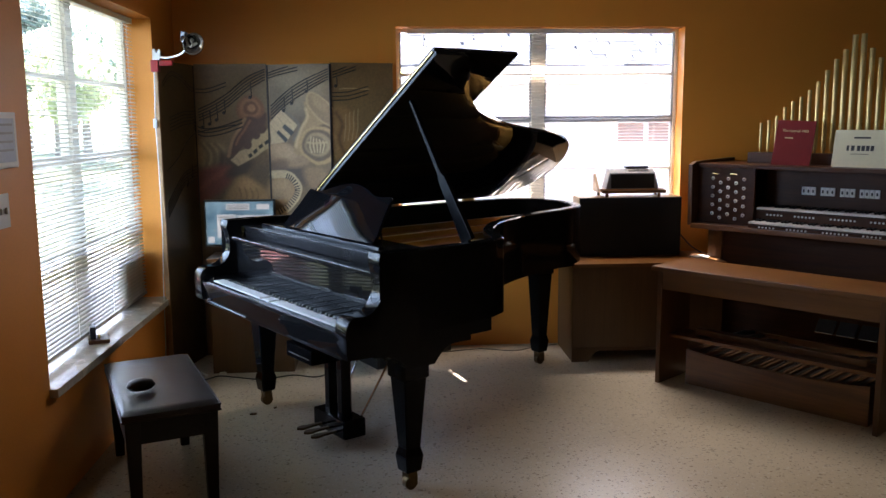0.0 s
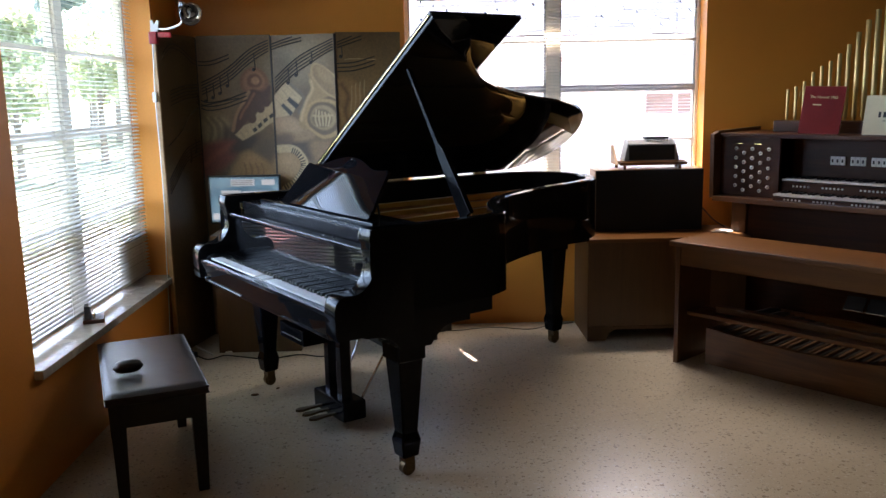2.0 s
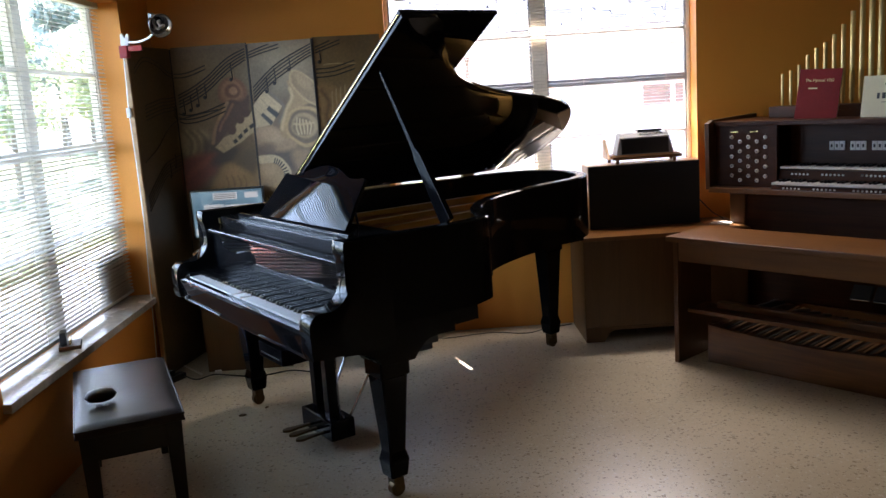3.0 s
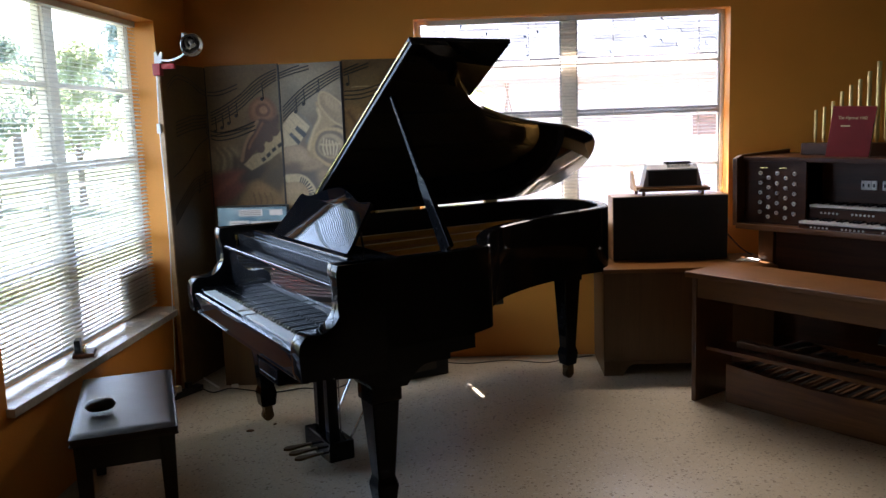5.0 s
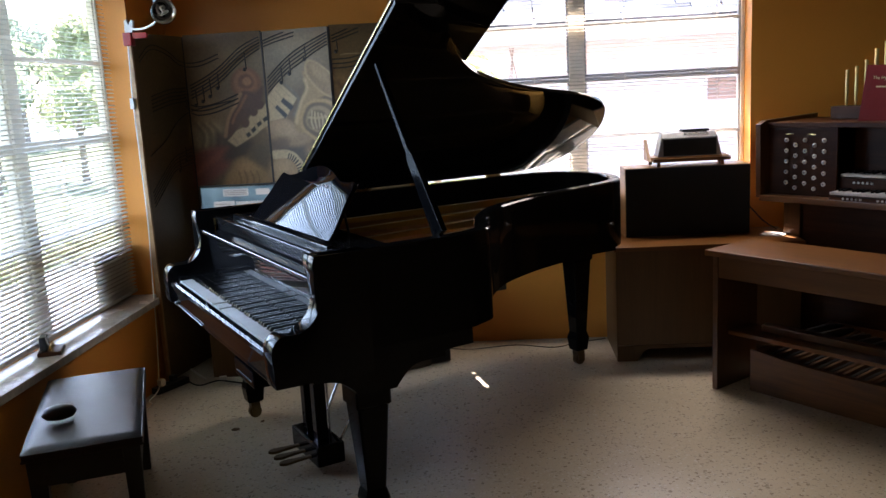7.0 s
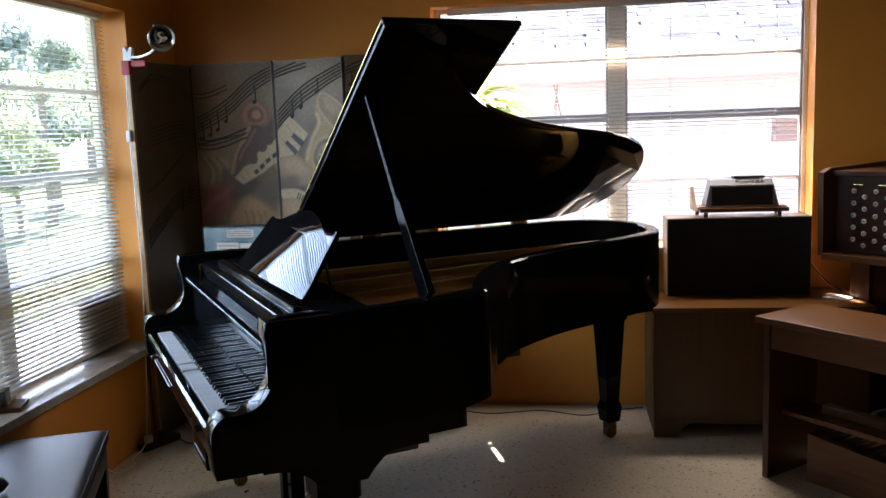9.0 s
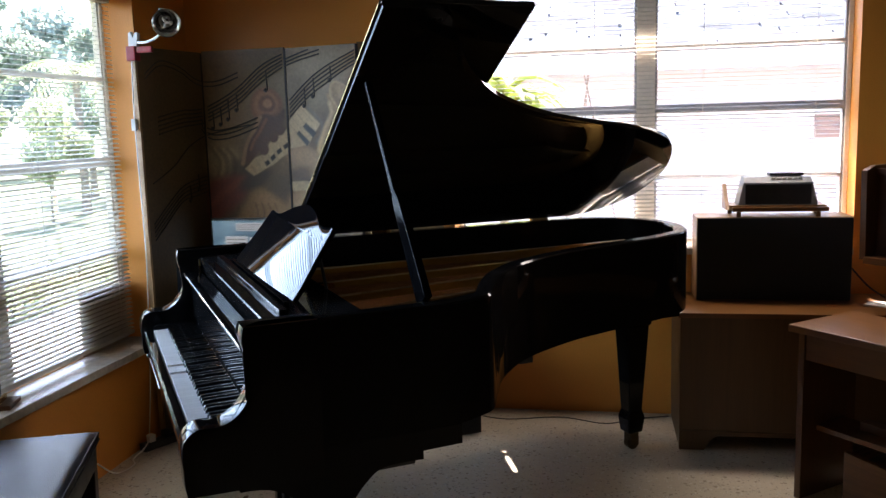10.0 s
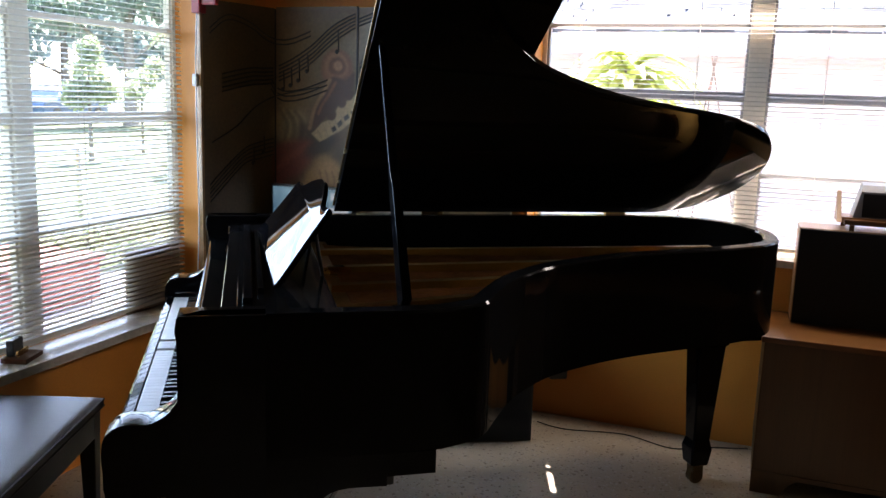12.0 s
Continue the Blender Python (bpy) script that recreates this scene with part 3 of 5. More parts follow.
leg(0.69, 0.30, 0.56)
leg(-0.69, 0.30, 0.56)
leg(-0.335, 2.02, 0.655)
part("leg_block", box(-0.56, -0.14, 1.90, 2.13, 0.648, BOT + 0.012, 0.006), BLACK, PIANO)
# hanging speaker box, braces and control unit below the bed
part("speaker_box", box(-0.50, 0.562, 0.42, 0.625, 0.521, 0.615, 0.006), SATIN, PIANO)
part("brace", box(-0.60, 0.132, 1.20, 1.256, 0.63, BOT + 0.012, 0.006), SATIN, PIANO)
part("control_unit", box(0.19, 0.42, -0.005, 0.2, 0.528, 0.594, 0.006), PROP, PIANO, "black control unit with a slot")
part("unit_slot", box(0.215, 0.395, -0.007, -0.0045, 0.548, 0.552, 0.0005), DULL, PIANO)
for x in (0.22, 0.39):
    part("unit_hanger", box(x - 0.012, x + 0.012, 0.06, 0.1, 0.592, 0.616), SATIN, PIANO)
part("lock_bar", rod((-0.62, -0.0195, 0.632), (-0.20, -0.0195, 0.628), 0.003), DULL, PIANO, "thin dull steel bar")
part("bar_knob", lathe([(0.004, 0), (0.008, 0.004), (0.008, 0.012), (0.004, 0.016)], pose(-0.635, -0.016, 0.64, 90)), DULL, PIANO)
for x in (-0.69, 0.67):
    part("rail_end_plate", box(x - 0.012, x + 0.02, 0.194, 0.2, 0.93, 0.995, 0.002), BRASS, PIANO, "small brass plate")
# pedal lyre
for x in (-0.06, 0.06):
    part("lyre_post", box(x - 0.024, x + 0.024, 0.33, 0.38, 0.12, 0.62, 0.006), BLACK, PIANO)
part("lyre_box", box(-0.15, 0.15, 0.30, 0.42, 0.045, 0.135, 0.01), BLACK, PIANO)
for x in (-0.07, 0.0, 0.07):
    part("pedal", prism(smooth_line([(x - 0.008, 0.31), (x - 0.012, 0.24), (x - 0.02, 0.19), (x, 0.165), (x + 0.02, 0.19), (x + 0.012, 0.24), (x + 0.008, 0.31)], 3), 0.065, 0.076, "z", 0.002), OLDBRASS, PIANO)
for x in (-0.10, 0.10):
    part("lyre_rod", rod((x, 0.41, 0.10), (x * 1.6, 0.72, 0.64), 0.006), STEEL, PIANO)
for x in (-0.05, 0.05):
    part("trap_rod", rod((x, 0.40, 0.13), (x, 0.40, 0.62), 0.004), STEEL, PIANO)

# ---- piano stool beside the window ----
STOOL = thing("piano_stool", pose(-0.852, 3.46, 0, 0, 0, 22), "dark wooden piano stool with a padded brown leather seat", "stool")
# seat corners lie about a rectangle 0.36 by 0.84
bm = bmesh.new()
nx, ny = 24, 36
grid = []
for i in range(nx + 1):
    for j in range(ny + 1):
        u, w = 2 * i / nx - 1, 2 * j / ny - 1
        grid.append(bm.verts.new((0.188 * u, 0.402 * w, 0.431 + 0.014 * ((1 - abs(u) ** 16) * (1 - abs(w) ** 30)) ** 0.5 + 0.010 * (1 - u * u) * (1 - w * w))))
for i in range(nx):
    for j in range(ny):
        a = i * (ny + 1) + j
        bm.faces.new((grid[a], grid[a + ny + 1], grid[a + ny + 2], grid[a + 1]))
part("cushion", bm, LEATHER, STOOL, "padded brown leather cushion", smooth=True)
part("cushion_band", box(-0.187, 0.187, -0.401, 0.401, 0.405, 0.431, 0.006), LEATHER, STOOL)
rimline = [(-0.186, -0.400), (0.186, -0.400), (0.186, 0.400), (-0.186, 0.400)]
for (ax, ay), (bx, by) in zip(rimline, rimline[1:] + rimline[:1]):
    for z in (0.408, 0.431):
        part("piping", rod((ax, ay, z), (bx, by, z), 0.0042, 8), LEATHER, STOOL)
part("seat_frame", box(-0.175, 0.175, -0.39, 0.39, 0.31, 0.404, 0.006), SATIN, STOOL)
for x in (-0.147, 0.147):
    for y in (-0.362, 0.362):
        bm = bmesh.new()
        t = bmesh.new()
        bmesh.ops.create_cube(t, size=1)
        for v in t.verts:
            h = 0.030 if v.co.z > 0 else 0.020
            v.co = Vector((x + (h if v.co.x > 0 else -h), y + (h if v.co.y > 0 else -h), 0.402 if v.co.z > 0 else 0.0))
        bmesh.ops.bevel(t, geom=t.edges[:], offset=0.003, segments=1, affect="EDGES")
        merge(bm, t)
        part("leg", bm, SATIN, STOOL)


# ---- folding screen: one strip unfolded in the panels' own x, height in z ----
def soft_step(d, soft):
    """1 inside (d < 0), 0 outside, with a smooth edge of the given width."""
    t = np.clip(0.5 - d / max(soft, 1e-4), 0, 1)
    return t * t * (3 - 2 * t)


def seg_dist(x, z, pts):
    best = np.full(x.shape, 9.0)
    for (ax, az), (bx, bz) in zip(pts, pts[1:]):
        dx, dz = bx - ax, bz - az
        t = np.clip(((x - ax) * dx + (z - az) * dz) / (dx * dx + dz * dz + 1e-12), 0, 1)
        best = np.minimum(best, np.hypot(x - ax - t * dx, z - az - t * dz))
    return best


def poly_dist(x, z, pts):
    """Signed distance to a closed outline, negative inside."""
    inside = np.zeros(x.shape, bool)
    for (ax, az), (bx, bz) in zip(pts, pts[1:] + pts[:1]):
        if az != bz:
            inside ^= ((az > z) != (bz > z)) & (x < (bx - ax) * (z - az) / (bz - az) + ax)
    d = seg_dist(x, z, pts + pts[:1])
    return np.where(inside, -d, d)


def value_noise(x, z, scale, seed):
    table = np.random.RandomState(seed).rand(64, 64)
    u, w = x * scale + 20, z * scale + 20
    i, j = np.floor(u).astype(int), np.floor(w).astype(int)
    f, g = u - i, w - j
    f, g = f * f * (3 - 2 * f), g * g * (3 - 2 * g)
    at = lambda p, q: table[p % 64, q % 64]
    return (at(i, j) * (1 - f) + at(i + 1, j) * f) * (1 - g) + (at(i, j + 1) * (1 - f) + at(i + 1, j + 1) * f) * g


CREAMY, TAN, BROWN, UMBER, RUST, HAZE = (0.50, 0.45, 0.33), (0.34, 0.24, 0.12), (0.20, 0.105, 0.06), (0.045, 0.028, 0.018), (0.20, 0.05, 0.035), (0.27, 0.25, 0.19)


def paint_screen(x, z):
    """The painted colours over the unfolded panels: a still life of instruments in browns and creams."""
    wob = 0.012 * (value_noise(x, z, 14, 1) - 0.5)
    x, z = x + wob, z + 0.012 * (value_noise(x, z, 14, 2) - 0.5)
    cloud = 0.55 * value_noise(x, z, 4, 3) + 0.3 * value_noise(x, z, 10, 4) + 0.15 * value_noise(x, z, 34, 5)
    col = np.array((0.085, 0.062, 0.034)) + cloud[..., None] * np.array((0.13, 0.10, 0.058))

    def lay(mask, rgb, strength=1.0):
        nonlocal col
        k = (mask * strength)[..., None]
        col = col * (1 - k) + np.array(rgb) * k

    def blob(cx, cz, rx, rz, turn, soft, rgb, strength=1.0):
        c, n = math.cos(radians(turn)), math.sin(radians(turn))
        u, w = (x - cx) * c + (z - cz) * n, -(x - cx) * n + (z - cz) * c
        lay(soft_step(np.hypot(u / rx, w / rz) - 1, soft), rgb, strength)

    def shape(pts, rgb, soft=0.012, strength=1.0, curved=True):
        lay(soft_step(poly_dist(x, z, smooth_line(pts, 5, True) if curved else pts), soft), rgb, strength)

    def stroke(pts, wide, rgb, soft=0.008, strength=1.0):
        lay(soft_step(seg_dist(x, z, smooth_line(pts, 6)) - wide, soft), rgb, strength)

    # washes of light and dark
    # the first panel is angled away from the light; its shade is painted
    blob(-0.33, 1.3, 0.24, 0.9, 0, 0.8, (0.10, 0.085, 0.055), 0.7)
    blob(0.56, 1.74, 0.20, 0.15, 20, 1.2, HAZE, 0.75)
    blob(0.16, 1.72, 0.18, 0.12, 25, 1.2, (0.21, 0.175, 0.105), 0.6)
    blob(0.46, 1.68, 0.07, 0.09, 0, 1.2, (0.14, 0.12, 0.08), 0.7)
    blob(0.95, 1.62, 0.20, 0.22, 0, 1.0, (0.17, 0.13, 0.07), 0.7)
    blob(0.05, 1.46, 0.12, 0.09, 20, 1.2, (0.22, 0.17, 0.10), 0.7)
    # drapery and horn mouth by the fold
    blob(0.02, 1.34, 0.11, 0.10, -20, 0.7, (0.31, 0.27, 0.17), 0.9)
    for k in range(3):
        stroke([(-0.04 + 0.045 * k, 1.41), (0.0 + 0.045 * k, 1.35), (-0.01 + 0.045 * k, 1.27)], 0.010, (0.15, 0.12, 0.07), 0.03, 0.8)
        stroke([(-0.02 + 0.045 * k, 1.41), (0.022 + 0.045 * k, 1.35), (0.012 + 0.045 * k, 1.28)], 0.004, (0.40, 0.35, 0.23), 0.02, 0.7)
    blob(0.12, 1.29, 0.07, 0.06, 30, 1.0, UMBER, 0.8)
    # red cloth, tan body below
    shape([(-0.07, 1.22), (0.06, 1.27), (0.17, 1.25), (0.15, 1.18), (0.05, 1.08), (-0.07, 1.03)], RUST, 0.06, 0.95)
    stroke([(-0.05, 1.12), (0.05, 1.20), (0.14, 1.24)], 0.016, (0.32, 0.11, 0.07), 0.05, 0.7)
    blob(0.20, 1.24, 0.10, 0.045, 25, 0.9, UMBER, 0.9)
    shape([(0.10, 1.06), (0.17, 1.17), (0.25, 1.19), (0.36, 1.11), (0.37, 1.03), (0.10, 1.03)], TAN, 0.05)
    blob(0.25, 1.14, 0.06, 0.035, 10, 1.0, (0.44, 0.31, 0.16), 0.8)
    for k in range(4):
        stroke([(0.19 + 0.035 * k, 1.12), (0.205 + 0.035 * k, 1.08), (0.20 + 0.035 * k, 1.04)], 0.004, (0.16, 0.10, 0.05), 0.012, 0.7)
    blob(0.34, 1.21, 0.07, 0.06, 0, 1.0, (0.11, 0.09, 0.06), 0.9)
    # round pale body beside the coil
    blob(0.60, 1.22, 0.16, 0.07, -25, 0.9, (0.07, 0.055, 0.04), 0.9)
    shape([(0.40, 1.40), (0.47, 1.42), (0.54, 1.39), (0.62, 1.33), (0.66, 1.28), (0.60, 1.25), (0.52, 1.25), (0.44, 1.27), (0.40, 1.31)], (0.30, 0.22, 0.14), 0.035)
    blob(0.49, 1.355, 0.085, 0.045, -15, 1.2, (0.45, 0.36, 0.25), 0.85)
    blob(0.46, 1.265, 0.06, 0.035, 10, 1.0, (0.13, 0.09, 0.06), 0.8)
    shape([(0.62, 1.24), (0.70, 1.26), (0.80, 1.20), (0.80, 1.10), (0.66, 1.12)], (0.30, 0.22, 0.13), 0.05, 0.8)
    # violin scroll, peg box and neck
    blob(0.285, 1.625, 0.092, 0.082, 0, 0.25, BROWN)
    blob(0.282, 1.628, 0.070, 0.062, 0, 0.35, (0.30, 0.17, 0.10))
    blob(0.285, 1.626, 0.050, 0.045, 0, 0.35, (0.16, 0.08, 0.045))
    blob(0.287, 1.628, 0.027, 0.025, 0, 0.5, (0.40, 0.23, 0.14))
    shape([(0.25, 1.57), (0.19, 1.48), (0.14, 1.37), (0.17, 1.33), (0.22, 1.37), (0.29, 1.43), (0.37, 1.53), (0.38, 1.60), (0.33, 1.56)], (0.085, 0.042, 0.028), 0.02)
    stroke([(0.245, 1.56), (0.19, 1.475), (0.15, 1.40), (0.132, 1.33)], 0.010, (0.33, 0.22, 0.14), 0.012)
    stroke([(0.275, 1.545), (0.225, 1.47), (0.185, 1.40)], 0.008, (0.24, 0.12, 0.075), 0.012)
    # slanting keyboards
    shape([(0.145, 1.305), (0.20, 1.35), (0.26, 1.375), (0.30, 1.44), (0.393, 1.50), (0.393, 1.37), (0.30, 1.315), (0.19, 1.262)], CREAMY, 0.010, 1.0, False)
    for cx, cz in ((0.262, 1.392), (0.315, 1.452), (0.352, 1.492)):
        blob(cx, cz, 0.026, 0.022, 40, 0.4, (0.085, 0.042, 0.028))
    for k in range(4):
        cx, cz = 0.282 + 0.036 * k, 1.312 + 0.0285 * k
        shape([(cx - 0.016, cz - 0.004), (cx + 0.008, cz + 0.014), (cx - 0.002, cz + 0.036), (cx - 0.026, cz + 0.018)], (0.015, 0.015, 0.013), 0.006, 1.0, False)
    for k in range(6):
        cx, cz = 0.205 + 0.034 * k, 1.272 + 0.018 * k
        stroke([(cx, cz), (cx - 0.03, cz + 0.055)], 0.0012, (0.22, 0.19, 0.13), 0.004, 0.7)
    shape([(0.405, 1.535), (0.482, 1.622), (0.585, 1.515), (0.51, 1.418), (0.405, 1.40)], CREAMY, 0.008, 1.0, False)
    for k in range(5):
        cx, cz = 0.425 + 0.026 * k, 1.425 + 0.024 * k
        stroke([(cx - 0.02, cz + 0.10), (cx + 0.045, cz + 0.03)], 0.0012, (0.24, 0.21, 0.15), 0.004, 0.8)
    for cx, cz in ((0.482, 1.447), (0.525, 1.487)):
        shape([(cx - 0.036, cz + 0.026), (cx - 0.017, cz + 0.044), (cx + 0.038, cz - 0.016), (cx + 0.018, cz - 0.036)], (0.015, 0.015, 0.013), 0.006, 1.0, False)
    shape([(0.50, 1.62), (0.60, 1.52), (0.60, 1.42), (0.56, 1.43), (0.592, 1.515), (0.49, 1.625)], (0.15, 0.155, 0.145), 0.03, 0.9)
    # horn: flaring bell, tube and coil
    shape([(0.648, 1.67), (0.67, 1.58), (0.63, 1.50), (0.575, 1.42), (0.56, 1.35), (0.62, 1.33), (0.65, 1.43), (0.71, 1.50), (0.80, 1.53), (0.86, 1.51), (0.87, 1.54)], (0.33, 0.25, 0.135), 0.022)
    stroke([(0.652, 1.62), (0.655, 1.56), (0.605, 1.47), (0.575, 1.39)], 0.011, (0.50, 0.41, 0.25), 0.02)
    blob(0.755, 1.612, 0.142, 0.060, -47, 0.12, (0.44, 0.35, 0.20))
    blob(0.757, 1.612, 0.130, 0.050, -47, 0.3, (0.25, 0.19, 0.11))
    blob(0.735, 1.66, 0.07, 0.030, -47, 0.9, (0.36, 0.28, 0.16), 0.8)
    blob(0.73, 1.39, 0.135, 0.118, -10, 0.12, (0.42, 0.32, 0.17))
    blob(0.725, 1.392, 0.112, 0.097, -10, 0.15, (0.13, 0.10, 0.06))
    blob(0.72, 1.395, 0.088, 0.074, -10, 0.2, (0.33, 0.27, 0.17))
    blob(0.71, 1.39, 0.068, 0.056, -10, 0.3, (0.17, 0.135, 0.085))
    for k in range(5):
        stroke([(0.675 + 0.02 * k, 1.44 - 0.006 * k), (0.668 + 0.024 * k, 1.39), (0.68 + 0.018 * k, 1.345)], 0.005, (0.52, 0.45, 0.31), 0.008, 0.9)
    stroke([(0.65, 1.41), (0.71, 1.40), (0.78, 1.41)], 0.006, (0.48, 0.41, 0.27), 0.01, 0.8)
    # curved accordion keyboard
    blob(0.47, 1.11, 0.10, 0.09, 0, 0.5, (0.33, 0.25, 0.15))
    blob(0.46, 1.14, 0.05, 0.04, 0, 1.0, (0.42, 0.33, 0.21), 0.8)
    arc = smooth_line([(0.42, 1.205), (0.50, 1.208), (0.555, 1.175), (0.583, 1.11), (0.562, 1.05), (0.51, 1.0), (0.45, 0.955)], 8)
    lay(soft_step(seg_dist(x, z, arc) - 0.024, 0.008), CREAMY)
    for k in range(9, len(arc) - 1, 2):
        a, b = Vector(arc[k]), Vector(arc[k + 1])
        across = Vector((-(b - a).y, (b - a).x)).normalized()
        stroke([tuple(a - across * 0.022), tuple(a), tuple(a + across * 0.006)], 0.0042, (0.02, 0.018, 0.015), 0.004)
    # violin on the last panel
    shape([(0.82, 1.60), (0.88, 1.64), (0.95, 1.58), (0.97, 1.47), (1.02, 1.38), (0.98, 1.28), (0.86, 1.26), (0.82, 1.34)], (0.23, 0.16, 0.085), 0.04, 0.9)
    stroke([(0.84, 1.60), (0.88, 1.52), (0.86, 1.43), (0.90, 1.33)], 0.010, (0.10, 0.06, 0.035), 0.03, 0.9)
    for k in range(4):
        stroke([(0.905 + 0.026 * k, 1.585 + 0.012 * k), (0.90 + 0.025 * k, 1.50), (0.892 + 0.024 * k, 1.42)], 0.0022, (0.42, 0.38, 0.28), 0.006, 0.8)
    stroke([(0.87, 1.742), (0.96, 1.742), (1.06, 1.742)], 0.0018, (0.50, 0.46, 0.36), 0.004, 0.8)
    grain = 0.9 + 0.2 * value_noise(x, z, 160, 6)
    return col * grain[..., None] * np.array((0.95, 0.735, 0.50))


def painted_mat():
    m = bpy.data.materials.new("painted_screen")
    m.use_nodes = True
    nt = m.node_tree
    N, link = nt.nodes.new, nt.links.new
    b = nt.nodes["Principled BSDF"]
    tc, vc, gr, tone, bp = N("ShaderNodeTexCoord"), N("ShaderNodeVertexColor"), N("ShaderNodeTexNoise"), N("ShaderNodeMixRGB"), N("ShaderNodeBump")
    vc.layer_name = "paint"
    gr.inputs["Scale"].default_value, gr.inputs["Detail"].default_value = 60, 4
    tone.blend_type = "OVERLAY"
    tone.inputs[0].default_value = 0.3
    link(tc.outputs["Object"], gr.inputs["Vector"])
    link(vc.outputs[0], tone.inputs[1])
    link(gr.outputs[0], tone.inputs[2])
    link(tone.outputs[0], b.inputs["Base Color"])
    b.inputs["Roughness"].default_value = 0.5
    bp.inputs["Strength"].default_value, bp.inputs["Distance"].default_value = 0.25, 0.004
    link(gr.outputs[0], bp.inputs["Height"])
    link(bp.outputs[0], b.inputs["Normal"])
    return m


def painted_panel(x0, x1, z0, z1, deep, material):
    """A board with a finely divided painted front."""
    zs = np.concatenate([np.arange(z0, 0.9, 0.03), np.arange(0.9, z1, 0.0045), [z1]])
    xs = np.linspace(x0, x1, 100)
    X, Z = np.meshgrid(xs, zs)
    nx, nz = len(xs), len(zs)
    verts = np.stack([X.ravel(), np.zeros(X.size), Z.ravel()], 1).tolist() + [(x0, deep, z0), (x1, deep, z0), (x1, deep, z1), (x0, deep, z1)]
    at = lambda i, j: j * nx + i
    faces = [(at(i, j), at(i + 1, j), at(i + 1, j + 1), at(i, j + 1)) for j in range(nz - 1) for i in range(nx - 1)]
    b = nx * nz
    faces += [(b + 1, b, b + 3, b + 2), [at(0, j) for j in range(nz)] + [b + 3, b], [at(nx - 1, j) for j in range(nz - 1, -1, -1)] + [b + 1, b + 2],
              [at(i, 0) for i in range(nx - 1, -1, -1)] + [b, b + 1], [at(i, nz - 1) for i in range(nx)] + [b + 2, b + 3]]
    me = bpy.data.meshes.new("panel")
    me.from_pydata(verts, [], faces)
    me.materials.append(material)
    layer = me.color_attributes.new("paint", "FLOAT_COLOR", "POINT")
    rgb = np.concatenate([paint_screen(X, Z).reshape(-1, 3), np.full((4, 3), 0.05)])
    layer.data.foreach_set("color", np.concatenate([rgb, np.ones((len(rgb), 1))], 1).astype(np.float32).ravel())
    return me


ART = painted_mat()
HINGE = mat("dark_hinge_strip", (0.016, 0.010, 0.007), 0.6, var=0.3, size=9)
CARVED = mat("carved_dark_line", (0.025, 0.018, 0.012), 0.5, var=0.3, size=20)
SCREEN = thing("folding_screen", pose(0, 0, 0), "painted folding screen with carved staves and instruments", "folding screen")
corners = [(-1.165, 4.955), (-1.065, 5.41), (-0.60, 5.378), (-0.20, 5.28), (0.20, 5.36)]
runs = [0.0]
for a, b in zip(corners, corners[1:]):
    runs.append(runs[-1] + (Vector(b) - Vector(a)).length)
runs = [r - runs[1] - 0.07 for r in runs]
PANELS = []
for i, (a, b) in enumerate(zip(corners, corners[1:])):
    d = Vector(b) - Vector(a)
    p = new("panel", painted_panel(runs[i] + 0.005, runs[i + 1] - 0.005, 0.012, 1.898 + 0.006 * (i % 2), 0.022, ART))
    p.parent = SCREEN
    p.matrix_local = pose(a[0], a[1], 0, 0, 0, math.degrees(math.atan2(d.y, d.x))) @ Matrix.Translation((-runs[i], 0, 0))
    PANELS.append(p)
for i, wide in ((1, 0.004), (2, 0.007), (3, 0.011)):
    part("hinge_strip", box(runs[i] - 0.004, runs[i] + wide, -0.003, 0.012, 0.012, 1.896, 0.001), HINGE, PANELS[i])
edge = part("edge_strip", box(runs[0] - 0.012, runs[0] + 0.002, -0.002, 0.024, 0.012, 1.883, 0.002), PALE, PANELS[0], "pale wooden edge strip")


def carve(name, pts, r):
    """A line cut by the panels' joints: each piece hangs on its own panel."""
    line = smooth_line(pts, 8)
    for i, p in enumerate(PANELS):
        seg = [(x, -0.0005, z) for x, z in line if z < 1.885 and runs[i] + 0.004 < x < runs[i + 1] - 0.004]
        if len(seg) > 3:
            part(name, tube(seg[::3] + [seg[-1]], r, 5), CARVED, p)


for k in range(5):
    o = 0.020 * (k - 2)
    carve("staff_line", [(-0.42, 1.53 + o), (-0.24, 1.565 + o), (-0.07, 1.58 + o * 0.9), (0.117, 1.665 + o), (0.262, 1.775 + o), (0.403, 1.845 + o * 0.8), (0.60, 1.90 + o)], 0.0037)
    carve("staff_line", [(0.415, 1.60 + o), (0.53, 1.695 + o), (0.635, 1.757 + o), (0.776, 1.825 + o * 0.8), (0.97, 1.90 + o)], 0.0037)
for k in range(3):
    o = 0.024 * (k - 1)
    carve("staff_line", [(-0.10, 1.535 + o), (-0.035, 1.48 + o), (0.087, 1.488 + o), (0.228, 1.535 + o)], 0.0037)
    carve("staff_line", [(0.80, 1.695 + o), (0.92, 1.70 + o), (1.05, 1.735 + o)], 0.0037)


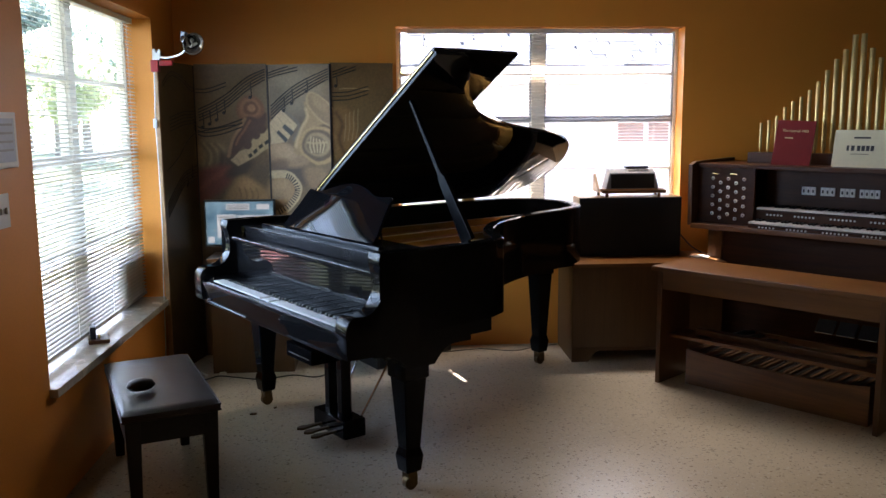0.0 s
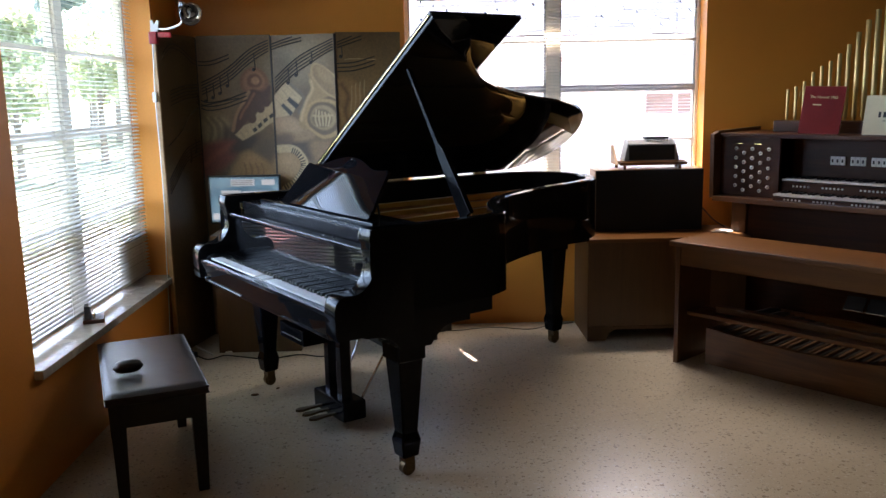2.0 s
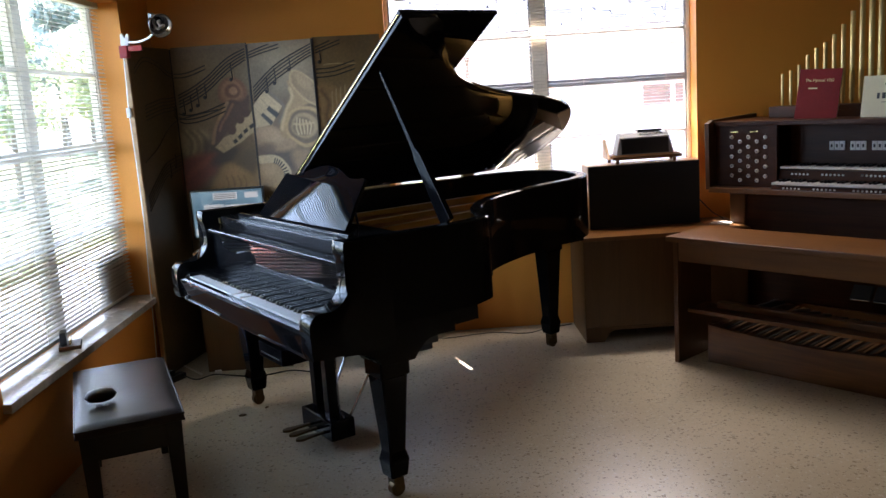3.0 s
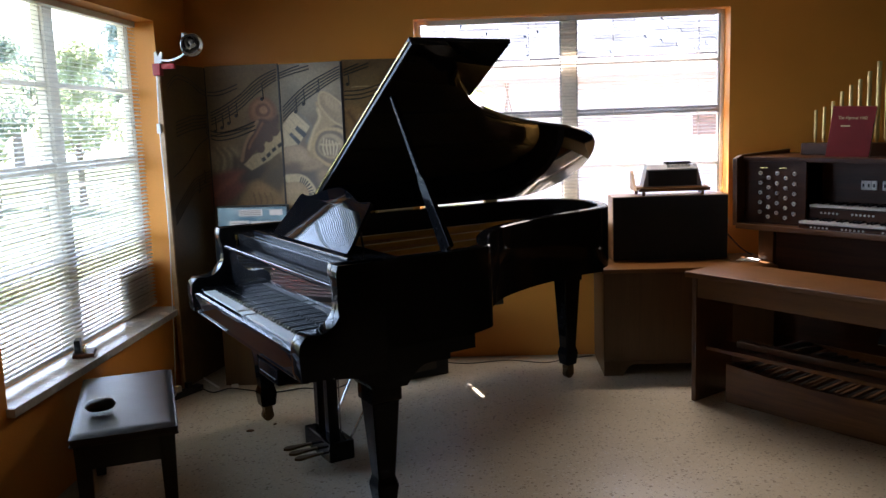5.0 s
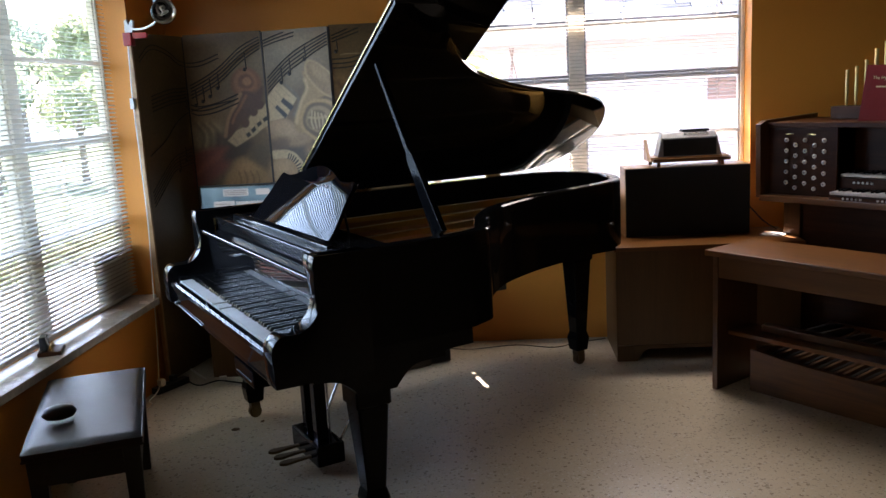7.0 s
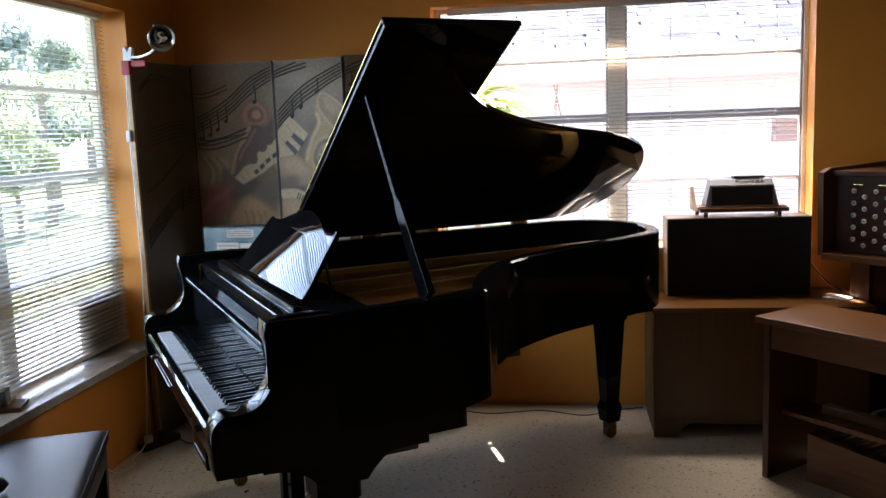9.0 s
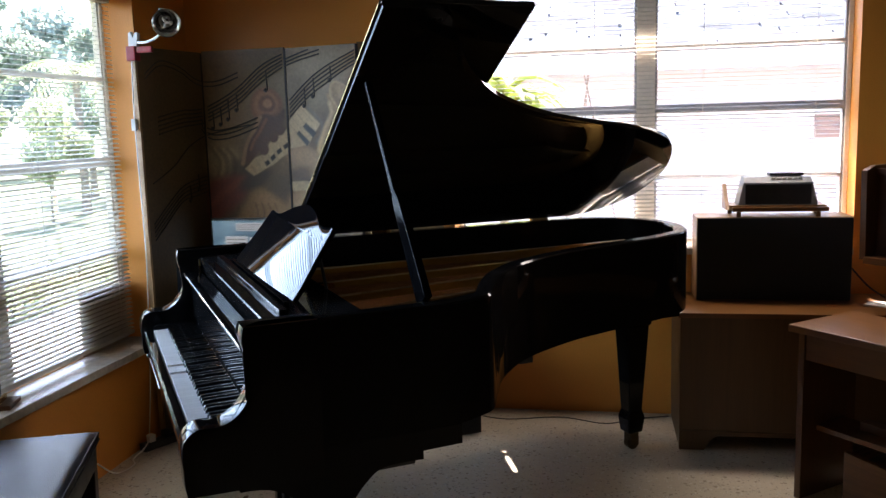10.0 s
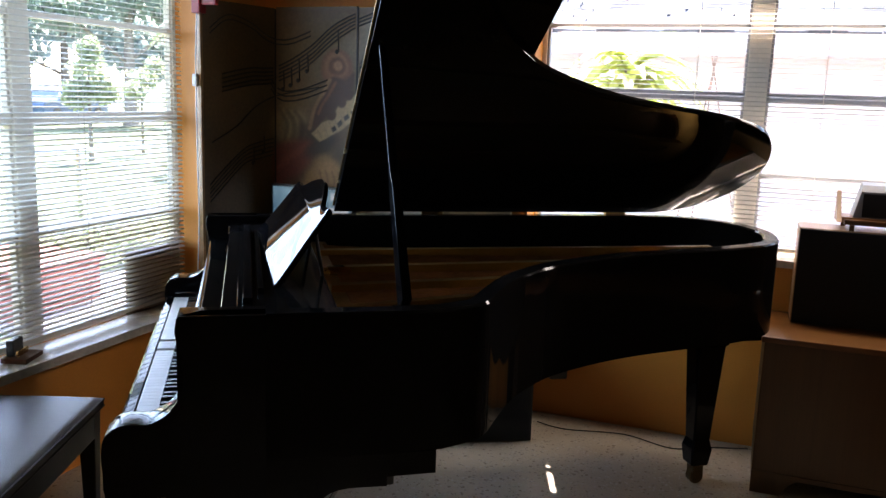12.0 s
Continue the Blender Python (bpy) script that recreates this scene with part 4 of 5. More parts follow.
for k in range(2):
    o = 0.022 * k
    carve("staff_line", [(-0.49, 1.75 + o), (-0.379, 1.818 + o), (-0.235, 1.794 + o), (-0.124, 1.741 + o), (0.004, 1.727 + o), (0.132, 1.766 + o)], 0.0034)
carve("staff_line", [(-0.486, 1.256), (-0.331, 1.329), (-0.205, 1.422), (-0.058, 1.478), (0.184, 1.524)], 0.0036)
for k in range(5):
    o = 0.02 * k
    carve("staff_line", [(-0.50, 0.98 + o), (-0.40, 1.06 + o), (-0.28, 1.15 + o * 0.9), (-0.18, 1.17 + o), (-0.085, 1.185 + o)], 0.0034)


def on_panel(x):
    return PANELS[max(i for i in range(4) if runs[i] <= x)]


for x, z, h in ((-0.02, 1.60, 0.09), (0.025, 1.62, 0.09), (0.07, 1.655, 0.10), (0.12, 1.68, 0.08), (0.29, 1.795, 0.10), (0.505, 1.70, 0.09), (0.56, 1.745, 0.09), (0.66, 1.80, 0.07), (0.85, 1.83, 0.07), (-0.22, 1.23, 0.08), (-0.15, 1.28, 0.08)):
    bm = tube([(x, -0.001, z), (x + 0.002, -0.001, z - h / 2), (x + 0.004, -0.001, z - h)], 0.0032, 5)
    add_lathe(bm, [(0.002, -0.003), (0.011, 0.0), (0.002, 0.003)], Matrix.Translation((x - 0.006, -0.001, z - h)) @ pose(0, 0, 0, 90), 10)
    part("carved_note", bm, CARVED, on_panel(x))

# ---- clamp lamp, cord and switch on the screen's edge ----
LAMP = thing("clamp_lamp", pose(-1.175, 4.945, 1.885), "grey metal clamp lamp with a red grip and white gooseneck", "lamp")
part("grip", box(-0.022, 0.022, -0.022, 0.03, -0.055, 0.012, 0.006), RED, LAMP, "red plastic grip")
part("grip_arm", box(0.023, 0.10, -0.012, 0.012, -0.02, 0.01, 0.006), RED, LAMP, "red plastic grip")
part("clip_jaw", prism([(-0.012, 0.012), (0.03, 0.012), (0.036, 0.07), (0.026, 0.075), (0.012, 0.05), (0.0, 0.078), (-0.01, 0.072)], -0.012, 0.012, "y", 0.002), WHITE, LAMP, "white metal clip")
part("gooseneck", tube([(0.02, 0.0, 0.03), (0.09, -0.03, 0.025), (0.17, -0.07, 0.045), (0.215, -0.10, 0.09)], 0.006, 10), WHITE, LAMP, "bent white gooseneck", smooth=True)
HEADM = Matrix.Translation((0.225, -0.10, 0.105)) @ Vector((0.55, -0.78, -0.28)).to_track_quat("Z", "Y").to_matrix().to_4x4()
part("shade", lathe([(0.020, -0.075), (0.028, -0.07), (0.032, -0.02), (0.060, 0.045), (0.063, 0.05), (0.058, 0.05), (0.029, -0.018), (0.024, -0.06)], HEADM, 32), STEEL, LAMP, "dull metal bell shade", smooth=True)
part("socket", box(-0.012, 0.012, -0.02, 0.02, -0.11, -0.06, 0.004, HEADM @ pose(0, 0.02, 0)), GREYBOX, LAMP)
bm = bmesh.new()
for k in range(3):
    a = 2 * math.pi * k / 3
    add_tube(bm, [(0.021 * math.cos(a + t * 2.2), 0.021 * math.sin(a + t * 2.2), -0.02 + 0.062 * t) for t in (0, 0.25, 0.5, 0.75, 1)] + [(0.0, 0.0, 0.04)], 0.0065, 7)
bm.transform(HEADM)
part("bulb", bm, WHITE, LAMP, "unlit white spiral bulb", smooth=True)
CORD = thing("lamp_cord", pose(-1.19, 4.94, 0), "white lamp cord with an inline switch beside the screen", "cable")
part("cord", tube([(0.012, 0, 1.87), (0.006, -0.004, 1.70), (0.0, 0, 1.54), (0.006, -0.006, 1.2), (0.004, 0, 0.9), (-0.004, -0.01, 0.6), (0.0, -0.05, 0.28), (0.01, -0.12, 0.012), (0.05, -0.2, 0.006)], 0.0032), WHITE, CORD)
part("switch", box(-0.011, 0.011, -0.014, 0.006, 1.51, 1.565, 0.004), WHITE, CORD)

# ---- computer and its cabinet behind the piano ----
BOXM = pose(-0.945, 5.02, 0)
CAB2 = thing("small_cabinet", BOXM, "small brown wooden cabinet behind the piano", "cabinet")
part("body", box(0, 0.50, 0.0, 0.27, 0.0, 0.70, 0.004), CABW, CAB2)
part("top", box(-0.01, 0.51, -0.01, 0.275, 0.701, 0.722, 0.004), OAK, CAB2)
SCR_BG = bpy.data.materials.new("lit_screen")
SCR_BG.use_nodes = True
sb = SCR_BG.node_tree.nodes["Principled BSDF"]
sb.inputs["Base Color"].default_value = (0.02, 0.02, 0.02, 1)
sn, sr, st = SCR_BG.node_tree.nodes.new("ShaderNodeTexNoise"), SCR_BG.node_tree.nodes.new("ShaderNodeValToRGB"), SCR_BG.node_tree.nodes.new("ShaderNodeTexCoord")
sn.inputs["Scale"].default_value = 7
sr.color_ramp.elements[0].position, sr.color_ramp.elements[1].position = 0.35, 0.65
sr.color_ramp.elements[0].color, sr.color_ramp.elements[1].color = (0.07, 0.17, 0.25, 1), (0.22, 0.40, 0.50, 1)
SCR_BG.node_tree.links.new(st.outputs["Object"], sn.inputs["Vector"])
SCR_BG.node_tree.links.new(sn.outputs[0], sr.inputs[0])
SCR_BG.node_tree.links.new(sr.outputs[0], sb.inputs["Emission Color"])
sb.inputs["Emission Strength"].default_value = SCREEN_GLOW = 0.045
sb.inputs["Roughness"].default_value = 0.3
SCR_WIN = SCR_BG.copy()
SCR_WIN.name = "lit_window"
SCR_WIN.node_tree.nodes["Color Ramp"].color_ramp.elements[0].color = (0.55, 0.6, 0.62, 1)
SCR_WIN.node_tree.nodes["Color Ramp"].color_ramp.elements[1].color = (0.72, 0.76, 0.78, 1)
MON = thing("computer_monitor", pose(-1.012, 5.285, 0.722), "lit flat computer monitor showing grey windows", "monitor")
part("bezel", box(0, 0.445, 0.0, 0.03, 0.035, 0.332, 0.004), SATIN, MON)
part("display", box(0.012, 0.433, -0.003, -0.0005, 0.05, 0.32), SCR_BG, MON, "glowing blue-grey display")
for x0, x1, z0, z1 in ((0.14, 0.285, 0.268, 0.308), (0.08, 0.20, 0.09, 0.24), (0.21, 0.425, 0.10, 0.235), (0.33, 0.41, 0.27, 0.305), (0.02, 0.06, 0.06, 0.10)):
    part("open_window", box(x0, x1, -0.0045, -0.0031, z0, z1), SCR_WIN, MON)
for z in (0.275, 0.286, 0.297, 0.222, 0.205):
    x = 0.146 if z > 0.25 else 0.088
    part("window_bar", box(x, x + (0.13 if z > 0.25 else 0.10), -0.0055, -0.0046, z, z + 0.004), SATIN, MON)
part("stand", box(0.17, 0.275, 0.0, 0.03, 0.0, 0.036, 0.003), SATIN, MON)
SUB = thing("floor_speaker", pose(0.073, 5.003, 0, 0, 0, 29.2), "black boxy speaker on the floor below the piano", "speaker")
part("cabinet", box(0.0, 0.363, 0.008, 0.30, 0.0, 0.46, 0.005), SATIN, SUB)
part("grille", box(0.012, 0.351, 0.0, 0.0075, 0.012, 0.448, 0.002), CLOTH, SUB)

# ---- corner cabinet, loudspeaker and keypad unit ----
CAB = thing("wooden_cabinet", pose(1.312, 5.071, 0), "low brown wooden cabinet with bracket feet", "cabinet")
part("body", box(0.0, 0.98, 0.003, 0.46, 0.09, 0.615, 0.004), CABW, CAB)
part("top", box(-0.012, 0.992, -0.014, 0.462, 0.617, 0.64, 0.005), OAK, CAB)
part("plinth", prism([(0, 0), (0.11, 0), (0.14, 0.05), (0.17, 0.07), (0.81, 0.07), (0.84, 0.05), (0.87, 0), (0.98, 0), (0.98, 0.09), (0, 0.09)], 0.0, 0.022, "y"), CABW, CAB)
part("plinth", box(0.002, 0.022, 0.024, 0.46, 0.0, 0.089), CABW, CAB)
part("plinth", box(0.958, 0.978, 0.024, 0.46, 0.0, 0.089), CABW, CAB)
AMP = thing("loudspeaker", pose(1.405, 5.335, 0.641), "wide loudspeaker with black grille cloth and pale wood sides", "speaker")
part("cabinet", box(0.0, 0.69, 0.012, 0.205, 0.0, 0.393, 0.003), PALE, AMP, "pale wood cabinet")
part("grille", box(0.004, 0.686, 0.0, 0.0115, 0.004, 0.389, 0.003), CLOTH, AMP, "black grille cloth")
UNIT = thing("keypad_unit", pose(1.545, 5.35, 1.034), "grey desktop keypad unit", "device")
bm = prism([(0.035, 0.052), (0.16, 0.052), (0.16, 0.185), (0.075, 0.180), (0.045, 0.155)], 0.05, 0.405, "x", 0.006)
for v in bm.verts:                           # ends lean inwards
    v.co.x = 0.2275 + (v.co.x - 0.2275) * (1 - 0.17 * (v.co.z - 0.052) / 0.133)
part("case", bm, GREYBOX, UNIT)
part("lid", box(0.195, 0.345, 0.078, 0.150, 0.186, 0.198, 0.004), SATIN, UNIT, "raised dark cover")
part("front_band", prism([(0.0325, 0.056), (0.0365, 0.056), (0.0455, 0.147), (0.0415, 0.147)], 0.082, 0.373, "x"), SATIN, UNIT)
for k in range(6):
    part("button", box(0.20 + 0.024 * k, 0.217 + 0.024 * k, 0.058, 0.070, 0.170, 0.178, 0.001), WHITE, UNIT)
STAND = thing("wooden_stand", pose(1.545, 5.35, 1.034), "small sloping wooden stand on the loudspeaker", "stand")
part("front_bar", box(0.02, 0.445, 0.0, 0.028, 0.024, 0.044, 0.005), OAK, STAND)
part("side_board", prism([(0.03, 0.03), (0.175, 0.03), (0.175, 0.14), (0.165, 0.145)], -0.005, 0.012, "x"), PALE, STAND)
part("base_board", box(0.013, 0.44, 0.029, 0.175, 0.030, 0.051), PALE, STAND)
for x, y in ((0.05, 0.015), (0.40, 0.015), (0.03, 0.16), (0.42, 0.16)):
    part("foot", box(x - 0.009, x + 0.009, y - 0.009, y + 0.009, 0.0, 0.0295 if y > 0.1 else 0.0235), OAK, STAND)
solid("folded_paper", box(-0.06, 0.06, -0.05, 0.05, 0, 0.006, 0.001), WHITE, pose(2.20, 5.26, 0.641, 0, 0, -35), "small folded white papers on the cabinet", "paper")
solid("speaker_cable", tube([(2.09, 5.50, 0.82), (2.14, 5.47, 0.76), (2.20, 5.44, 0.69), (2.26, 5.40, 0.647)], 0.004), SATIN, None, "black cable hanging beside the loudspeaker", "cable", smooth=True)

# ---- organ; local x along the console, y towards the wall ----
ORGM = pose(1.715, 4.618, 0, 0, 0, -50)
BENCH = thing("organ_bench", ORGM, "long plain wooden organ bench with slab ends", "bench")
part("seat", box(-0.03, 1.28, -0.03, 0.36, 0.672, 0.70, 0.005), OAK, BENCH)
part("apron", box(0.029, 1.221, 0.0, 0.02, 0.565, 0.671, 0.003), OAK, BENCH)
for x in (0.0, 1.222):
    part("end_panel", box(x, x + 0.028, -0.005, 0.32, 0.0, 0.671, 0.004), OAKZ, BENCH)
part("shelf", box(0.029, 1.221, 0.08, 0.26, 0.268, 0.288, 0.003), OAK, BENCH)
part("foot_rail", box(0.16, 1.12, 0.16, 0.21, 0.289, 0.325, 0.006), OAK, BENCH)
ORGAN = thing("organ_console", ORGM, "dark walnut two-manual organ console with white stop knobs", "organ")
prof = [(0.61, 0.87), (0.60, 1.255), (0.66, 1.275), (1.15, 1.285), (1.15, 0.0), (0.91, 0.0), (0.91, 0.86)]
for x in (-0.18, 1.452):
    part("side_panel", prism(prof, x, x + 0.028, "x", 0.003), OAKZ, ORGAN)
part("floor_board", box(-0.151, 1.451, 0.595, 0.94, 0.855, 0.885, 0.004), OAK, ORGAN)
part("name_board", box(0.226, 1.074, 0.845, 0.865, 0.886, 1.236, 0.002), WALNUT, ORGAN)
for x0, x1 in ((-0.151, 0.225), (1.075, 1.451)):
    part("stop_jamb", box(x0, x1, 0.68, 0.70, 0.886, 1.236, 0.002), WALNUT, ORGAN)
part("front_rail", box(-0.151, 1.451, 0.66, 0.72, 1.237, 1.262, 0.004), WALNUT, ORGAN)
part("top", box(-0.151, 1.451, 0.721, 1.16, 1.24, 1.262, 0.004), WALNUT, ORGAN)
part("knee_panel", box(-0.05, 1.35, 0.85, 0.88, 0.0, 0.854), WALNUT, ORGAN)
for x0, x1 in ((-0.151, -0.055), (1.355, 1.451)):
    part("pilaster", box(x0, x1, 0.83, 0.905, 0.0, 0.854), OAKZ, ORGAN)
part("back_panel", box(-0.151, 1.451, 1.12, 1.14, 0.0, 1.239), WALNUT, ORGAN)
kn = to_mesh("stop_knob", lathe([(0.004, 0.02), (0.004, 0.0), (0.011, -0.004), (0.0115, -0.008), (0.009, -0.012), (0.002, -0.013)], pose(0, 0, 0, -90), 14), WHITE, True)
for c, x in enumerate((-0.043, 0.008, 0.060, 0.112, 0.163)):
    for r in range(5):
        z = (1.172 if c % 2 == 0 else 1.147) - 0.0553 * r
        share("stop_knob", kn, ORGAN, pose(x, 0.675, z))
        share("stop_knob", kn, ORGAN, pose(1.30 - x, 0.675, z))
mark = to_mesh("knob_engraving", lathe([(0.001, -0.0140), (0.0052, -0.0137), (0.0052, -0.0128), (0.001, -0.0126)], pose(0, 0, 0, -90), 10), GREYBOX)
for c, x in enumerate((-0.043, 0.008, 0.060, 0.112, 0.163)):
    for r in range(5):
        z = (1.172 if c % 2 == 0 else 1.147) - 0.0553 * r
        share("knob_engraving", mark, ORGAN, pose(x, 0.675, z))
        share("knob_engraving", mark, ORGAN, pose(1.30 - x, 0.675, z))
for x in (-0.055, 0.065):
    part("label_plate", box(x, x + 0.045, 0.6775, 0.6798, 1.198, 1.204), BRASS, ORGAN)
for y, z, nm in ((0.60, 0.905, 0), (0.70, 0.985, 1)):
    W = 0.83 / 36
    wk = to_mesh("white_key", box(0.0006, W - 0.0006, 0.0, 0.14, 0.007, 0.02, 0.001), IVORY)
    bk = to_mesh("black_key", box(0, 0.011, 0.05, 0.14, 0.01, 0.03, 0.0015), EBONY)
    for i in range(36):
        share("white_key", wk, ORGAN, pose(0.235 + i * W, y, z))
        if i % 7 not in (2, 6) and i < 35:
            share("black_key", bk, ORGAN, pose(0.235 + (i + 1) * W - 0.0055, y, z))
    part("piston_rail", box(0.228, 1.072, y + 0.012, y + 0.03, z - 0.075 if nm else 0.8855, z - 0.001, 0.001), WALNUT, ORGAN)
    for g, n in ((0.30, 5), (0.47, 6), (0.68, 7), (0.90, 5)):
        for k in range(n):
            part("piston", lathe([(0.006, 0.0), (0.006, -0.005), (0.004, -0.006)], Matrix.Translation((g + 0.022 * k, y + 0.0122, z - (0.022 if nm else 0.0105))) @ pose(0, 0, 0, -90), 10), WHITE, ORGAN)
for g, n in ((0.449, 3), (0.562, 3), (0.675, 3), (0.784, 4)):
    for k in range(n):
        part("stop_tab", box(g + 0.028 * k, g + 0.028 * k + 0.0255, 0.832, 0.845, 1.085, 1.134, 0.003), IVORY, ORGAN)
        part("tab_mark", box(g + 0.028 * k + 0.008, g + 0.028 * k + 0.018, 0.8312, 0.8319, 1.100, 1.118), SATIN, ORGAN)
CHEST = thing("organ_pipes", ORGM, "gilded display pipes standing on a dark chest", "organ pipes")
part("chest", box(0.06, 1.30, 0.90, 1.0, 1.262, 1.33, 0.006), WALNUT, CHEST)
tops = [1.513, 1.53, 1.558, 1.61, 1.643, 1.67, 1.709, 1.758, 1.822, 1.885, 1.937, 2.017]
tops = tops + [2.019, 1.936, 1.879] + tops[:9][::-1]
for k, z in enumerate(tops):
    x = 0.118 + 0.0495 * k
    r = 0.0085 + 0.007 * (z - 1.5) / 0.5
    part("pipe", lathe([(0.004, 1.3301), (r, 1.36), (r, z - 0.002), (r - 0.0015, z), (r - 0.003, z - 0.002)], pose(x, 0.95, 0), 16), PIPE, CHEST, smooth=True)
RACK = solid("music_rack", box(0.24, 1.06, 0, 0.005, 0, 0.25, 0.001), GLASS, ORGM @ pose(0, 0.80, 1.264, -12), "clear acrylic music rack on the organ", "music rack")
RACK.visible_shadow = False


def book(x, w, h, m, material, label):
    b = thing("book", ORGM @ Matrix.Translation((x, 0.775, 1.262)) @ m, label, "book")
    part("cover", box(0, w, 0, 0.004, 0, h, 0.001), material, b)
    part("pages", box(0.002, w - 0.003, 0.0045, 0.014, 0.002, h - 0.003), CREAM, b)
    return b


hym = book(0.275, 0.235, 0.275, pose(0, 0, 0, -11, 2, 0), MAROON, "maroon hymn book leaning on the organ rack")
LETTER = mat("gold_letter", (0.55, 0.42, 0.2), 0.4, 0.3)
txt = bpy.data.curves.new("title", "FONT")
txt.body, txt.size, txt.extrude, txt.align_x = "The Hymnal 1982", 0.022, 0.0003, "CENTER"
tmp = new("title", txt)
bpy.context.view_layer.update()
me = bpy.data.meshes.new_from_object(tmp.evaluated_get(bpy.context.evaluated_depsgraph_get()))
bpy.data.objects.remove(tmp)
me.materials.clear()
me.materials.append(LETTER)
t = new("title", me)
t.parent = hym
t.matrix_local = pose(0.118, -0.0008, 0.205, 90)
part("title_bar", box(0.06, 0.11, -0.0012, -0.0003, 0.165, 0.172), LETTER, hym)
bach = book(0.635, 0.335, 0.215, pose(0, 0, 0, -11, 0, 0), CREAM, "cream music album leaning on the organ rack")
for x0, x1, z0, z1 in ((0.075, 0.088, 0.095, 0.125), (0.10, 0.118, 0.095, 0.125), (0.132, 0.150, 0.095, 0.125), (0.156, 0.175, 0.095, 0.125), (0.181, 0.200, 0.095, 0.125), (0.206, 0.224, 0.095, 0.125), (0.11, 0.20, 0.165, 0.175), (0.10, 0.20, 0.075, 0.078)):
    part("title_bar", box(x0, x1, -0.0012, -0.0003, z0, z1), SATIN, bach)
PEDALS = thing("pedalboard", ORGM, "wooden organ pedalboard below the bench", "pedalboard")
curve = [(0.14 + 1.025 * k / 16, 0.182 + 0.028 * (2 * k / 16 - 1) ** 2) for k in range(17)]
part("toe_board", prism([(0.14, 0.0)] + curve + [(1.165, 0.0)], 0.10, 0.125, "y", 0.003), TOEW, PEDALS)
for x in (0.14, 1.14):
    part("side_rail", box(x, x + 0.025, 0.126, 0.80, 0.0, 0.20, 0.004), OAK, PEDALS)
part("heel_board", box(0.14, 1.165, 0.801, 0.825, 0.0, 0.20, 0.003), OAK, PEDALS)
for k in range(32):
    u = k / 31
    x, zc = 0.18 + 0.94 * u, 0.15 + 0.05 * (2 * u - 1) ** 2
    sharp = k % 12 in (1, 3, 6, 8, 10)
    part("pedal_key", prism([(0.127, zc - 0.03), (0.127, zc), (0.55, zc + 0.005), (0.80, zc + 0.01), (0.80, zc - 0.03)] if not sharp else [(0.127, zc - 0.03), (0.127, zc - 0.005), (0.45, zc - 0.003), (0.47, zc + 0.05), (0.68, zc + 0.035), (0.80, zc + 0.01), (0.80, zc - 0.03)], x - 0.008, x + 0.008, "x"), PEDALW if not sharp else SATIN, PEDALS)
for k in range(3):
    sh = thing("swell_pedal", ORGM @ pose(0.60 + 0.125 * k, 0.78, 0.27, 50), "black ribbed swell pedal with a steel edge", "pedal", "swell pedals")
    part("plate", box(0, 0.105, 0.0, 0.09, 0, 0.015, 0.003), CLOTH, sh)
    part("trim", box(0.004, 0.101, -0.004, -0.0005, 0.004, 0.012), STEEL, sh)

# ---- small things ----
solid("black_pouch", lathe([(0.004, 0), (0.045, 0.002), (0.056, 0.016), (0.045, 0.036), (0.018, 0.045), (0.003, 0.046)], None, 20), SATIN, pose(-0.872, 3.276, 0.463, 0, 0, 30) @ Matrix.Diagonal((1.05, 0.8, 1, 1)), "small black soft pouch on the stool", "pouch", smooth=True)
CLIPH = thing("phone_holder", pose(-1.27, 3.965, 0.494, 0, 0, 20), "small dark metal holder on the window sill", "holder")
part("base", box(-0.04, 0.055, -0.065, 0.065, 0, 0.018, 0.004), WALNUT, CLIPH)
part("upright", box(-0.032, -0.004, -0.038, 0.038, 0.0185, 0.078, 0.006), SATIN, CLIPH)
part("lip", box(0.005, 0.014, -0.038, 0.038, 0.0185, 0.04, 0.002), BRASS, CLIPH)
solid("cardboard_panel", box(0, 0.365, 0, 0.012, 0, 0.285, 0.002), mat("tan_card", (0.35, 0.27, 0.18), 0.8), pose(-1.352, 4.64, 0.494, 0, 0, 90), "tan board standing in the window behind the blind", "board")
FRAME = thing("framed_notice", pose(-1.21, 2.79, 1.385, 0, 0, 90), "white framed notice on the ochre wall", "picture frame")
part("frame", box(0, 0.275, -0.014, -0.001, 0, 0.198, 0.003), WHITE, FRAME)
part("sheet", box(0.022, 0.253, -0.0165, -0.0142, 0.022, 0.176), mat("pale_sheet", (0.45, 0.5, 0.58), 0.5), FRAME)
for z in (0.06, 0.09, 0.12, 0.15):
    part("text_bar", box(0.05, 0.235, -0.0175, -0.0166, z, z + 0.008), GREYBOX, FRAME)
SWITCH = thing("wall_plate", pose(-1.21, 2.86, 1.176, 0, 0, 90), "ivory wall switch plate", "switch")
part("plate", box(0, 0.115, -0.007, -0.001, 0, 0.122, 0.003), WHITE, SWITCH)
for x in (0.035, 0.08):
    part("toggle", box(x - 0.005, x + 0.005, -0.017, -0.0072, 0.05, 0.072, 0.002), WHITE, SWITCH)
solid("floor_cable", tube([(0.36, 5.41, 0.005), (0.50, 5.375, 0.005), (0.76, 5.43, 0.005), (0.98, 5.36, 0.005), (1.13, 5.44, 0.005), (1.30, 5.50, 0.005)], 0.0028), SATIN, None, "thin black cable along the wall", "cable", smooth=True)
STRIP = thing("power_strip", pose(-1.13, 4.86, 0, 0, 0, 62), "black power strip with plugs on the floor", "power strip")
part("bar", box(-0.11, 0.11, -0.025, 0.025, 0.0, 0.035, 0.005), SATIN, STRIP)
